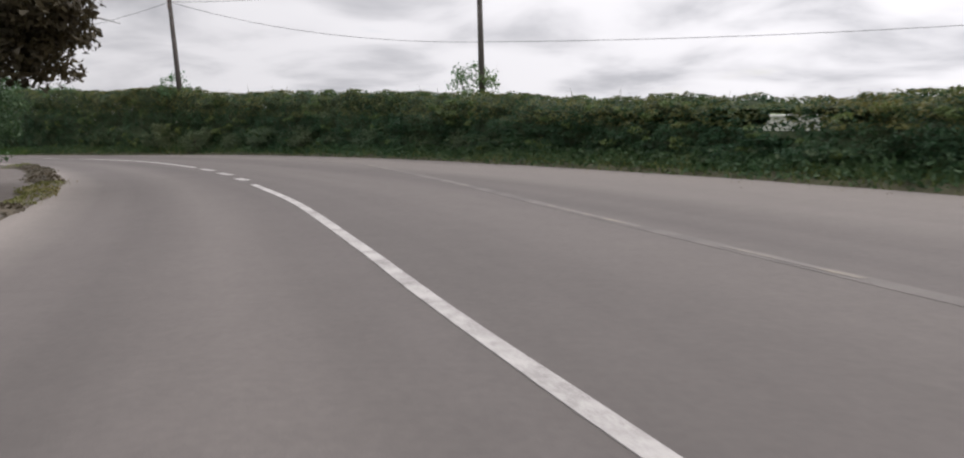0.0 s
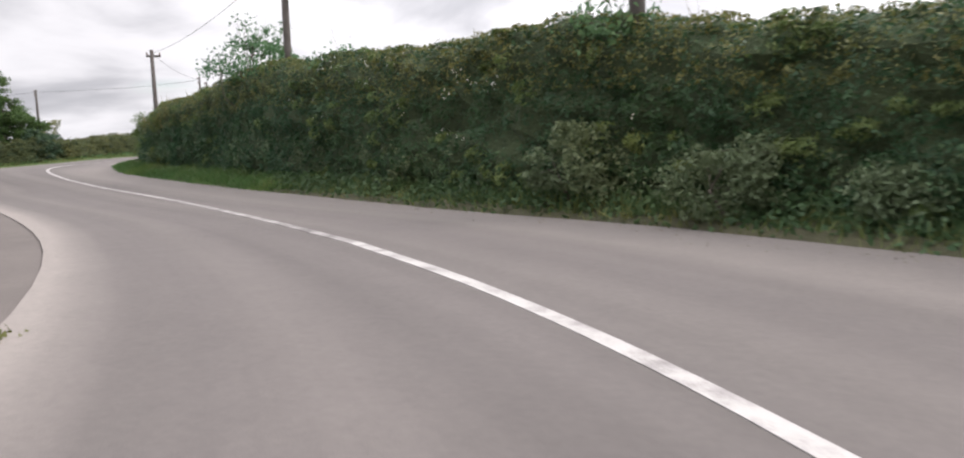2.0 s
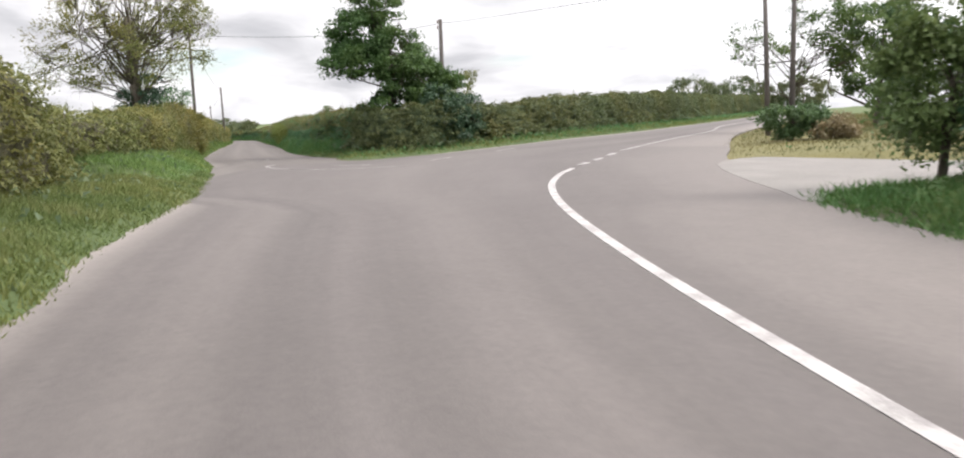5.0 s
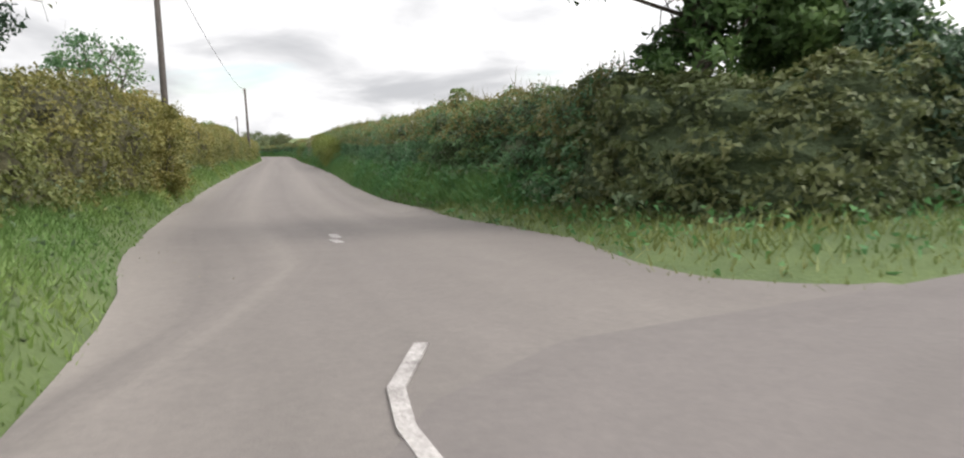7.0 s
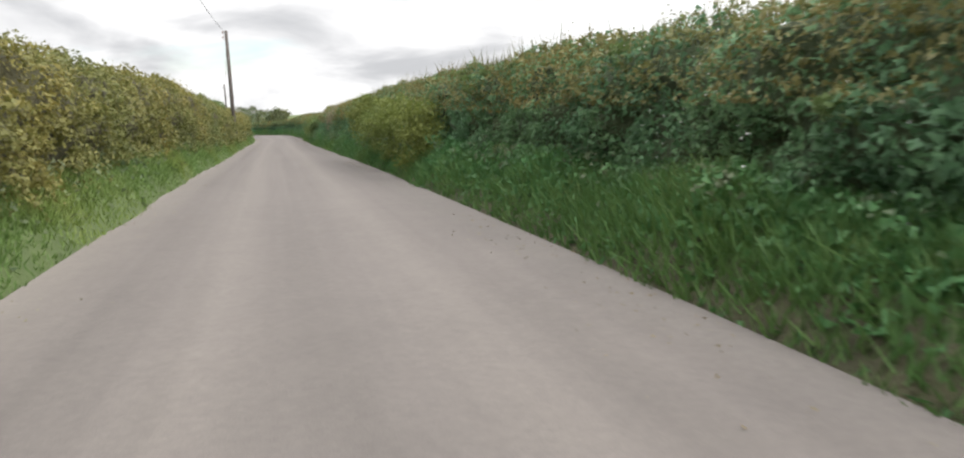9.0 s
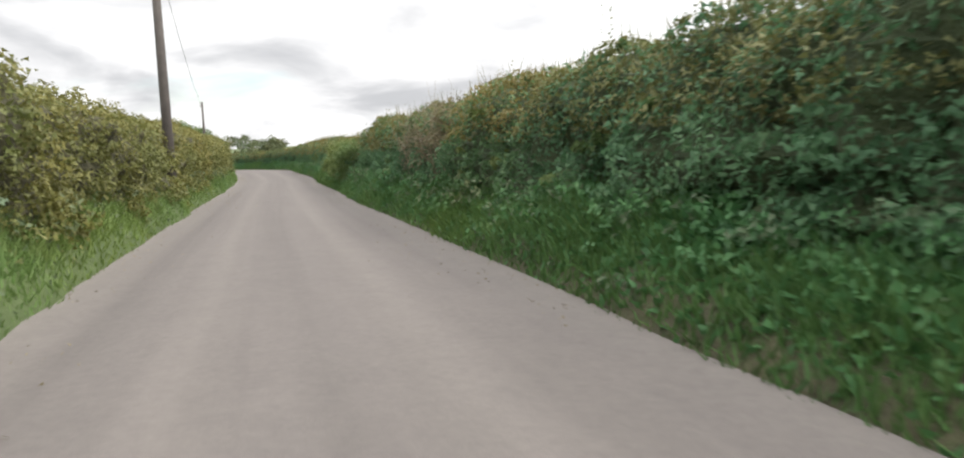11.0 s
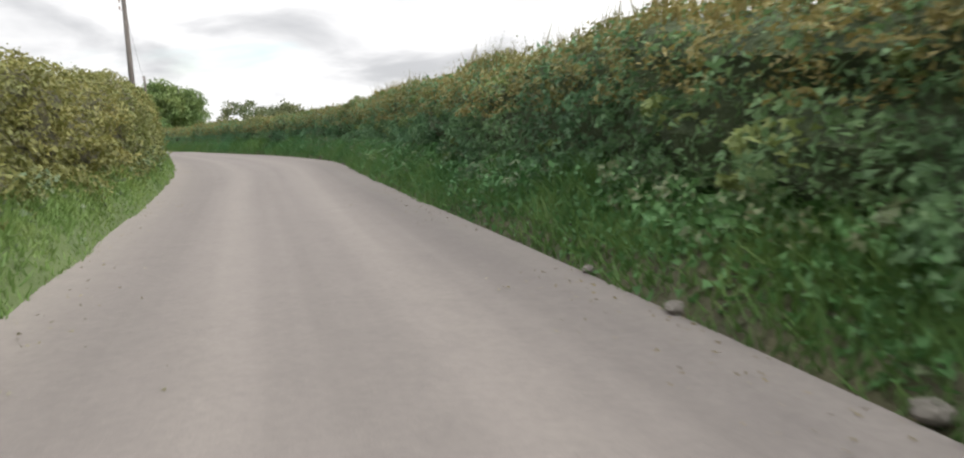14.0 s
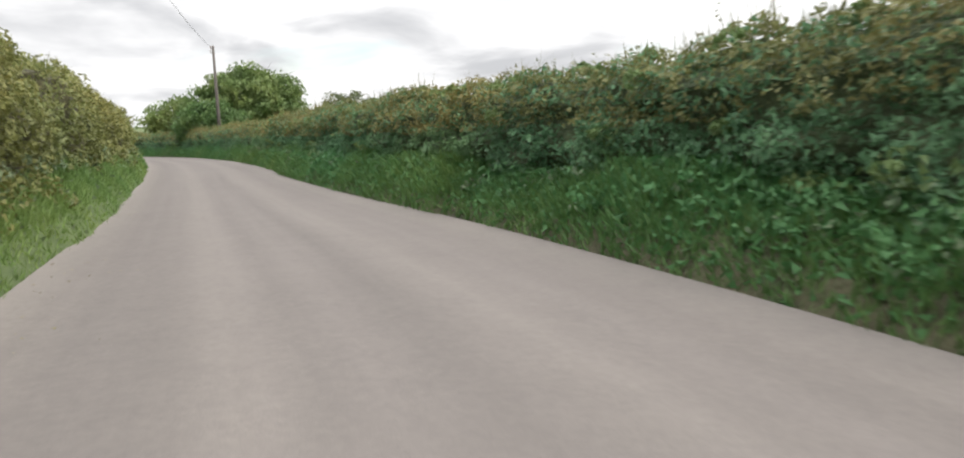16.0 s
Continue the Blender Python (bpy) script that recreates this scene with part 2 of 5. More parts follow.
LEAF_SAGE = leaf_material("sage_bramble_leaf", [(0.1, (0.075, 0.105, 0.055)), (0.5, (0.125, 0.165, 0.085)), (0.9, (0.20, 0.24, 0.13))])
LEAF_FRESH = leaf_material("fresh_hazel_leaf", [(0.1, (0.072, 0.115, 0.036)), (0.5, (0.128, 0.178, 0.058)), (0.9, (0.205, 0.245, 0.092))])
LEAF_LIME = leaf_material("lime_young_leaf", [(0.1, (0.108, 0.114, 0.033)), (0.5, (0.180, 0.174, 0.052)), (0.9, (0.280, 0.255, 0.090))])
LEAF_GOLD = leaf_material("yellow_green_leaf", [(0.1, (0.105, 0.132, 0.030)), (0.5, (0.165, 0.190, 0.044)), (0.9, (0.225, 0.240, 0.06))])
LEAF_TREE = leaf_material("sycamore_leaf", [(0.1, (0.036, 0.072, 0.024)), (0.5, (0.078, 0.137, 0.041)), (0.9, (0.143, 0.202, 0.060))])
LEAF_SPRING = leaf_material("young_ash_leaf", [(0.1, (0.092, 0.108, 0.033)), (0.5, (0.178, 0.184, 0.055)), (0.9, (0.277, 0.228, 0.088))])
# brownish leaf, its colour darkened further to hold the tree's own shadow
LEAF_BROWN_SHADED = leaf_material("shade_darkened_brown_leaf", [(0.1, (0.030, 0.026, 0.016)), (0.5, (0.052, 0.046, 0.024)), (0.9, (0.090, 0.075, 0.034))], through_light=0.18)
LEAF_IVY = leaf_material("dark_ivy_leaf", [(0.1, (0.022, 0.046, 0.026)), (0.5, (0.045, 0.085, 0.045)), (0.9, (0.085, 0.135, 0.075))], 0.38, 0.15)
LEAF_MIXED = leaf_material("olive_green_hedge_leaf", [(0.1, (0.052, 0.070, 0.028)), (0.5, (0.102, 0.122, 0.046)), (0.9, (0.180, 0.178, 0.074))])
LEAF_FERN = leaf_material("fern_frond", [(0.1, (0.066, 0.108, 0.034)), (0.5, (0.100, 0.150, 0.048)), (0.9, (0.145, 0.188, 0.066))], 0.5, 0.35)
# olive foliage lightened in colour to carry the haze of distance
LEAF_FAR = leaf_material("hazed_distant_foliage", [(0.1, (0.068, 0.084, 0.042)), (0.5, (0.112, 0.133, 0.063)), (0.9, (0.180, 0.182, 0.091))])
LEAF_WEED = leaf_material("nettle_and_dock_leaf", [(0.1, (0.045, 0.118, 0.040)), (0.5, (0.082, 0.190, 0.064)), (0.9, (0.130, 0.255, 0.094))])
LEAF_DEAD = leaf_material("dead_brown_leaf", [(0.1, (0.10, 0.084, 0.046)), (0.5, (0.19, 0.158, 0.090)), (0.9, (0.30, 0.25, 0.15))])
LEAF_LITTER = leaf_material("brown_litter_leaf", [(0.1, (0.050, 0.042, 0.028)), (0.5, (0.098, 0.082, 0.054)), (0.9, (0.165, 0.138, 0.096))], 0.8, 0.1)
GRASS = leaf_material("verge_grass", [(0.1, (0.052, 0.112, 0.030)), (0.5, (0.090, 0.172, 0.048)), (0.9, (0.165, 0.225, 0.075))], 0.6)
GRASS_DRY = leaf_material("olive_verge_grass", [(0.1, (0.082, 0.122, 0.034)), (0.5, (0.142, 0.172, 0.054)), (0.9, (0.235, 0.228, 0.096))], 0.6)
GRASS_BANK = leaf_material("bright_bank_grass", [(0.1, (0.080, 0.140, 0.036)), (0.5, (0.135, 0.205, 0.056)), (0.9, (0.205, 0.255, 0.088))], 0.6)
GRASS_STRAW = leaf_material("dry_straw_grass", [(0.1, (0.095, 0.100, 0.036)), (0.5, (0.155, 0.140, 0.056)), (0.9, (0.235, 0.195, 0.10))], 0.7)
PETAL = leaf_material("white_petal", [(0.1, (0.6, 0.6, 0.55)), (0.9, (0.8, 0.8, 0.78))])


# ---- mesh helpers ----
def mesh_object(name, verts, faces, mats, parent=None, label="", uv=None, slots=None, smooth=False):
    me = bpy.data.meshes.new(name)
    me.from_pydata([tuple(map(float, v)) for v in verts], [], faces)
    for m in mats if isinstance(mats, (list, tuple)) else [mats]:
        me.materials.append(m)
    if slots is not None:
        me.polygons.foreach_set("material_index", np.asarray(slots, dtype=np.int32))
    if uv is not None:
        layer = me.uv_layers.new(name="UVMap")
        flat = np.array([uv[i] for f in faces for i in f], dtype=np.float32)
        layer.data.foreach_set("uv", flat.ravel())
    if smooth:
        me.polygons.foreach_set("use_smooth", np.ones(len(faces), dtype=bool))
    ob = new(name, me)
    if parent is not None:
        ob.parent = parent
    if label:
        tagged(ob, label)
    return ob


def polys(name, verts, per, mat, parent=None, label="", kind=""):
    """Many loose polygons of the same number of corners in one quick mesh; verts (n, per, 3)."""
    n = len(verts)
    me = bpy.data.meshes.new(name)
    me.vertices.add(n * per)
    me.vertices.foreach_set("co", np.ascontiguousarray(verts, dtype=np.float32).ravel())
    me.loops.add(n * per)
    me.loops.foreach_set("vertex_index", np.arange(n * per, dtype=np.int32))
    me.polygons.add(n)
    me.polygons.foreach_set("loop_start", np.arange(0, n * per, per, dtype=np.int32))
    me.polygons.foreach_set("loop_total", np.full(n, per, dtype=np.int32))
    me.materials.append(mat)
    me.update(calc_edges=True)
    ob = new(name, me)
    if parent is not None:
        ob.parent = parent
    return tagged(ob, label, kind=kind)


def part(name, bm, mat, parent, label=""):
    me = bpy.data.meshes.new(name)
    bm.to_mesh(me)
    bm.free()
    me.materials.append(mat)
    ob = new(name, me)
    ob.parent = parent
    return tagged(ob, label)


def unit(a):
    return a / np.maximum(np.linalg.norm(a, axis=-1, keepdims=True), 1e-9)


def smooth_line(points, step):
    """Points of any width, resampled along a rounded curve at about that step in x and y."""
    p = np.asarray(points, dtype=float)
    q = np.vstack([2 * p[0] - p[1], p, 2 * p[-1] - p[-2]])
    out = []
    for i in range(1, len(q) - 2):
        n = max(1, int(round(np.linalg.norm(q[i + 1, :2] - q[i, :2]) / step)))
        for u in np.arange(n) / n:
            a, b, c, d = q[i - 1], q[i], q[i + 1], q[i + 2]
            out.append(0.5 * (2 * b + (c - a) * u + (2 * a - 5 * b + 4 * c - d) * u ** 2 + (3 * b - a - 3 * c + d) * u ** 3))
    out.append(p[-1])
    return np.array(out)


def right_of(line):
    t = unit(np.gradient(line[:, :2], axis=0))
    return np.stack([t[:, 1], -t[:, 0]], axis=1)


def offset(points, d, step=2.0):
    """The line moved d metres to its right."""
    p = smooth_line(points, step)
    q = p.copy()
    q[:, :2] += right_of(p) * d
    return q


GRID = RNG.random((257, 257))


def wave(u, v):
    """Smooth random values 0 to 1 over a plane."""
    u, v = np.asarray(u) % 256, np.asarray(v) % 256
    i, j = u.astype(int), v.astype(int)
    a, b = u - i, v - j
    a, b = a * a * (3 - 2 * a), b * b * (3 - 2 * b)
    return (GRID[i, j] * (1 - a) + GRID[i + 1, j] * a) * (1 - b) + (GRID[i, j + 1] * (1 - a) + GRID[i + 1, j + 1] * a) * b


def leaves(name, where, facing, size, mat, parent=None, label="", spread=0.75, rng=RNG):
    """One pointed leaf at each place, turned about its facing at random."""
    n = len(where)
    ax = unit(facing * (1 - spread) + rng.normal(size=(n, 3)) * spread * 0.8)
    t = unit(np.cross(ax, rng.normal(size=(n, 3))))
    s = np.cross(ax, t)
    k = (size * rng.uniform(0.6, 1.3, n))[:, None]
    fold = ax * k * 0.16
    blade = np.stack([where - t * k * 0.5 + s * k * 0.36 - fold, where + t * k * 0.82, where - t * k * 0.5 - s * k * 0.36 + fold], axis=1)
    return polys(name, blade, 3, mat, parent, label, "stuff")


def blades(name, where, height, mat, parent=None, label="", lean=0.5, width=0.012, rng=RNG):
    n = len(where)
    a = rng.uniform(0, 2 * np.pi, n)
    side = np.stack([np.cos(a), np.sin(a), np.zeros(n)], 1)
    h = height * rng.uniform(0.45, 1.25, n)
    tip = where + np.stack([rng.normal(0, lean, n) * h, rng.normal(0, lean, n) * h, h], 1)
    w = (width * rng.uniform(0.6, 1.5, n))[:, None]
    return polys(name, np.stack([where - side * w, where + side * w, tip], axis=1), 3, mat, parent, label, "stuff")


def tube(bm, path, radii, sides=8):
    """A tapered round tube along a path."""
    path = [Vector(p) for p in path]
    rings = []
    for i, p in enumerate(path):
        d = (path[min(i + 1, len(path) - 1)] - path[max(i - 1, 0)]).normalized()
        a = d.cross(Vector((0.31, 0.95, 0.05))).normalized()
        b = d.cross(a)
        rings.append([bm.verts.new(p + (a * math.cos(2 * math.pi * k / sides) + b * math.sin(2 * math.pi * k / sides)) * radii[i]) for k in range(sides)])
    for r0, r1 in zip(rings, rings[1:]):
        for k in range(sides):
            f = bm.faces.new((r0[k], r0[(k + 1) % sides], r1[(k + 1) % sides], r1[k]))
            f.smooth = True
    bm.faces.new(rings[0][::-1])
    bm.faces.new(rings[-1])
    return bm


# ---- plan: edges of the roads ----
MAIN_EDGES = [   # left x, y, right x, y
    (22.38, -74.89, 35.35, -69.82), (12.23, -44.94, 24.20, -39.88), (4.11, -21.98, 16.58, -16.92), (-0.46, -8.00, 12.62, -4.94), (-3.40, -0.02, 10.4, 2.55), (-7.40, 10.97, 5.9, 12.3),
    (-11.05, 18.76, 2.0, 18.6), (-16.05, 26.09, -2.9, 25.2), (-20.75, 31.05, -7.7, 30.2), (-26.54, 35.01, -13.1, 34.6), (-35.38, 39.63, -19.23, 37.63),
    (-41.80, 43.82, -26.65, 41.76), (-46.99, 46.90, -33.77, 46.07), (-54.03, 50.57, -40.91, 50.85), (-59.10, 53.65, -45.51, 54.64), (-60.80, 54.50, -49.95, 58.73),
    (-65.60, 57.00, -53.24, 63.00), (-71.23, 62.13, -55.80, 66.76), (-70.89, 65.94, -57.75, 70.33), (-69.55, 70.16, -59.81, 73.90), (-69.85, 76.65, -62.69, 79.26),
    (-72.59, 86.11, -66.10, 86.71), (-76.76, 97.05, -70.26, 97.15), (-84.04, 115.94, -77.01, 114.05), (-97.55, 149.74, -90.52, 147.85), (-128.68, 224.28, -121.65, 222.39)]
LEFT_EDGE = [(-61.84, 55.05), (-66.35, 57.50), (-70.85, 59.70), (-75.35, 61.80), (-79.80, 63.32), (-90.63, 68.41), (-101.38, 73.78), (-113.01, 79.59), (-123.64, 85.15), (-133.42, 90.19), (-141.43, 94.31), (-150.27, 98.95), (-161.01, 104.26), (-170.97, 108.85), (-181.88, 113.63), (-192.99, 117.82), (-200.65, 120.14), (-207.41, 122.02), (-212.28, 123.21), (-218.16, 124.58), (-228.01, 126.67), (-240.92, 129.07), (-260.26, 131.23), (-281.77, 130.12)]
RIGHT_EDGE = [(-70.40, 66.49), (-75.33, 67.79), (-78.27, 68.61), (-81.13, 69.57), (-83.98, 70.56), (-90.29, 73.59), (-97.36, 77.30), (-106.26, 81.82), (-114.31, 85.86), (-129.61, 93.30), (-137.72, 97.19), (-143.94, 100.41), (-152.05, 104.36), (-160.01, 108.61), (-167.21, 112.17), (-172.69, 114.74), (-179.08, 117.78), (-183.64, 120.04), (-188.27, 122.24), (-192.12, 123.46), (-196.02, 124.42), (-200.98, 125.38), (-207.01, 126.27), (-214.91, 127.91), (-222.64, 130.02), (-230.53, 131.66), (-239.47, 133.33), (-258.84, 135.40), (-280.35, 134.29)]
MAIN_RIGHT = [(r[2], r[3]) for r in MAIN_EDGES]


def strip(name, left, right, z, mat, across=10, mouth=None):
    """A sheet between two lines of equal length, with a skirt down both sides. mouth: x and y bounds of a junction, swept clean."""
    n = len(left)
    run = np.concatenate([[0], np.cumsum(np.linalg.norm(np.diff((left + right) / 2, axis=0), axis=1))])
    verts, uv, faces = [], [], []
    for i in range(n):
        for k in range(across + 1):
            u = k / across
            p = left[i] * (1 - u) + right[i] * u
            verts.append((p[0], p[1], z))
            swept = mouth is not None and mouth[0] < left[i][0] < mouth[1] and mouth[2] < left[i][1] < mouth[3]
            uv.append((0.30 + 0.5 * u if swept else u, run[i]))
    for i in range(n - 1):
        for k in range(across):
            a = i * (across + 1) + k
            faces.append((a, a + 1, a + across + 2, a + across + 1))
    for k0 in (0, across):
        base = len(verts)
        for i in range(n):
            v = verts[i * (across + 1) + k0]
            verts.append((v[0], v[1], -0.25))
            uv.append((k0 / across, run[i]))
        for i in range(n - 1):
            a, b = i * (across + 1) + k0, (i + 1) * (across + 1) + k0
            faces.append((a, b, base + i + 1, base + i) if k0 == 0 else (b, a, base + i, base + i + 1))
    return mesh_object(name, verts, faces, mat, uv=uv)


# ---- ground and roads ----
def build_ground():
    xs = np.concatenate([[-3500, -1200, -500], np.arange(-330, 60, 6.5), [150, 500, 1500, 3000]])
    ys = np.concatenate([[-3000, -800, -250], np.arange(-100, 240, 6.5), [350, 700, 1500, 3500]])
    verts = [(x, y, -0.12) for y in ys for x in xs]
    w = len(xs)
    faces = [(j * w + i, j * w + i + 1, (j + 1) * w + i + 1, (j + 1) * w + i) for j in range(len(ys) - 1) for i in range(w - 1)]
    tagged(mesh_object("ground", verts, faces, M_FIELD), "green pasture stretching out behind the hedges", "ground", kind="structure")


build_ground()
_main = smooth_line(MAIN_EDGES, 1.5)
tagged(strip("road", _main[:, :2], _main[:, 2:], 0.0, M_MAIN, 16, (-73, -60, 53.6, 68)), "worn grey asphalt road with pale dusty edges", "road", kind="structure")


def resample(line, n):
    line = smooth_line(line, 1.0)
    s = np.concatenate([[0], np.cumsum(np.linalg.norm(np.diff(line[:, :2], axis=0), axis=1))])
    return np.stack([np.interp(np.linspace(0, s[-1], n), s, line[:, k]) for k in (0, 1)], axis=1)


tagged(strip("road", resample(LEFT_EDGE, 150), resample(RIGHT_EDGE, 150), -0.012, M_LANE, 10, (-72.5, -60, 50, 70)), "narrow grey asphalt lane with lighter tyre tracks", "lane", kind="structure")


def flat_patch(name, outline, z, mat, label, category):
    top = [(x, y, z) for x, y in outline]
    n = len(top)
    verts = top + [(x, y, -0.25) for x, y in outline]
    faces = [tuple(range(n))] + [(i, i + n, (i + 1) % n + n, (i + 1) % n) for i in range(n)]
    return tagged(mesh_object(name, verts, faces, mat), label, category, kind="structure")


flat_patch("pavement", [(-2.59, -1.01), (-6.65, 10.57), (-10.17, 18.35), (-14.50, 25.69), (-19.42, 30.96), (-25.74, 35.61), (-34.28, 40.13), (-46.66, 33.36), (-34.38, 22.31), (-22.10, 10.05), (-11.98, -4.06)],
           -0.021, M_DIRT, "dusty tan tarmac entrance beside the road behind a low kerb", "forecourt")
flat_patch("pavement", [(-49.9, 58.5), (-46.3, 59.9), (-39.07, 61.0), (-35.13, 66.55), (-44.27, 68.00), (-51.30, 67.03), (-54.90, 67.0), (-55.15, 66.3), (-55.05, 65.3), (-54.55, 64.2), (-53.7, 62.95), (-52.75, 61.75), (-51.6, 60.45), (-50.6, 59.4)],
           0.005, M_CONCRETE, "pale gravel entrance of a driveway", "driveway")


def build_added_wall():
    """A low pale wall added so that a thin place in the hedge shows bright."""
    root = tagged(new("added_white_wall"), "low white wall added behind the roadside hedge to brighten its gaps", "wall", kind="structure")
    run = Vector((-4.1, 6.3, 0)).normalized()
    for name, half, low, high, thick in (("wall_face", 3.0, -0.3, 1.06, 0.22), ("coping", 3.05, 1.06, 1.13, 0.30)):
        bm = bmesh.new()
        bmesh.ops.create_cube(bm, size=1.0)
        for v in bm.verts:
            v.co = Vector((v.co.x * half * 2, v.co.y * thick, low + (v.co.z + 0.5) * (high - low)))
        bmesh.ops.bevel(bm, geom=bm.edges[:], offset=0.015, segments=1, affect="EDGES")
        part(name, bm, M_ADDED_WALL, root)
    root.matrix_basis = pose(8.3, 19.6, 0, 0, 0, math.degrees(math.atan2(run.y, run.x)))


build_added_wall()


def paint_line(points, width, mat, label, top=0.006):
    p = smooth_line(points, 0.5)
    r = right_of(p) * width / 2
    n = len(p)
    edge = 1 + 0.10 * (wave(np.arange(n) * 0.9 + points[0][0] * 7, np.full(n, 3.0)) - 0.5)[:, None]
    a, b = p[:, :2] - r * edge, p[:, :2] + r * edge
    verts = [(*v, top) for v in a] + [(*v, top) for v in b]
    faces = [(i, n + i, n + i + 1, i + 1) for i in range(n - 1)]
    verts += [(v[0], v[1], v[2] - 0.02) for v in verts]
    faces += [(i + 2 * n, i, i + 1, i + 1 + 2 * n) for i in range(n - 1)] + [(n + i, 3 * n + i, 3 * n + i + 1, n + i + 1) for i in range(n - 1)]
    faces += [(0, 2 * n, 3 * n, n), (n - 1, 2 * n - 1, 4 * n - 1, 3 * n - 1)]
    return tagged(mesh_object("road_marking", verts, faces, mat), label, "road marking", "painted lines on the road")


paint_line([(14.15, -29.93), (6.05, -9.97), (2.20, -0.99), (-0.32, 4.90), (-1.64, 8.19), (-3.57, 12.79), (-5.63, 16.95)], 0.14, M_PAINT, "long worn white centre line on grey asphalt")
for a, b in (((-6.18, 18.18), (-6.66, 18.94)), ((-7.30, 20.29), (-7.95, 21.24)), ((-8.58, 22.42), (-9.29, 23.43))):
    paint_line([a, b], 0.2, M_PAINT, "short white dash on grey asphalt")
paint_line([(-9.88, 24.35), (-11.50, 26.55), (-13.60, 29.15), (-15.75, 31.30), (-18.30, 33.42)],
           0.15, M_PAINT, "curving white centre line entering the bend")
paint_line([(-18.30, 33.42), (-21.55, 35.65), (-26.60, 38.85), (-33.00, 42.60), (-38.50, 46.10)], 0.15, M_WORN, "scuffed faded white centre line rounding the bend")
paint_line([(-38.50, 46.10), (-43.30, 49.40), (-48.18, 52.94), (-51.86, 55.95), (-54.30, 58.34), (-55.94, 60.40), (-56.90, 61.96)],
           0.125, M_PAINT, "curving white centre line leaving the bend")
for a, b in (((-57.44, 62.84), (-57.85, 63.63)), ((-58.21, 64.33), (-58.68, 65.22)), ((-59.29, 66.31), (-59.81, 67.30))):
    paint_line([a, b], 0.17, M_WORN, "short white dash on grey asphalt")
paint_line([(-60.53, 68.59), (-63.74, 75.74), (-68.20, 86.68), (-73.56, 97.10), (-80.43, 115.00), (-94.04, 148.80)], 0.13, M_WORN, "white centre line running away along the main road")
paint_line([(-72.24, 62.82), (-71.03, 61.83), (-68.12, 61.08), (-65.72, 61.61), (-63.74, 62.44)], 0.10, M_WORN, "thin worn white line at the mouth of the lane")
for a, b in (((-68.75, 63.07), (-66.65, 63.20)), ((-65.47, 64.82), (-65.79, 66.01)), ((-66.33, 68.61), (-66.85, 70.20)), ((-78.65, 65.92), (-78.1, 65.68)), ((-78.02, 65.55), (-77.6, 65.42))):
    paint_line([a, b], 0.13, M_WORN, "worn fragment of white paint at the lane mouth", -0.006 if a[0] < -75 else 0.006)
paint_line([(10.06, -11.95), (5.20, -0.47), (2.27, 6.91), (0.6, 11.20), (-1.3, 16.2), (-4.2, 22.9), (-6.3, 26.0), (-8.2, 28.6)], 0.20, M_GRIT, "seam of pale grit along the edge of the asphalt", 0.003)
for a, b in (((6.6, -3.8), (5.1, -0.3)), ((4.2, 2.0), (3.4, 4.0)), ((2.62, 6.05), (1.98, 7.68)), ((1.40, 9.15), (0.46, 11.55)), ((-0.9, 15.2), (-1.5, 16.7)), ((-3.3, 20.9), (-4.2, 22.9)), ((-5.3, 24.6), (-6.3, 26.0))):
    paint_line([a, b], 0.08, M_YELLOW, "faded fragment of a yellow edge line on grey asphalt")


def build_kerb():
    line = smooth_line([(-3.60, -0.62), (-7.55, 10.97), (-9.70, 16.2), (-12.15, 20.6), (-14.6, 24.4), (-16.6, 26.9), (-18.0, 28.3)], 0.92)
    root = tagged(new("kerb"), "low weathered stone kerb with debris beside the road", "kerb", kind="structure")
    bm = bmesh.new()
    bmesh.ops.create_cube(bm, size=1.0)
    for v in bm.verts:
        v.co = Vector((v.co.x * 0.9, v.co.y * 0.13, v.co.z * 0.2))
    bmesh.ops.bevel(bm, geom=bm.edges[:], offset=0.018, segments=1, affect="EDGES")
    me = bpy.data.meshes.new("kerb_stone")
    bm.to_mesh(me)
    bm.free()
    me.materials.append(M_KERB)
    for a, b in zip(line, line[1:]):
        ob = new("kerb_stone", me)
        c = (a + b) / 2
        ob.parent = root
        ob.matrix_basis = pose(c[0], c[1], -0.045 + random.uniform(-0.012, 0.012), random.uniform(-2, 2), random.uniform(-1.5, 1.5), math.degrees(math.atan2(b[1] - a[1], b[0] - a[0])) + random.uniform(-2, 2))


build_kerb()


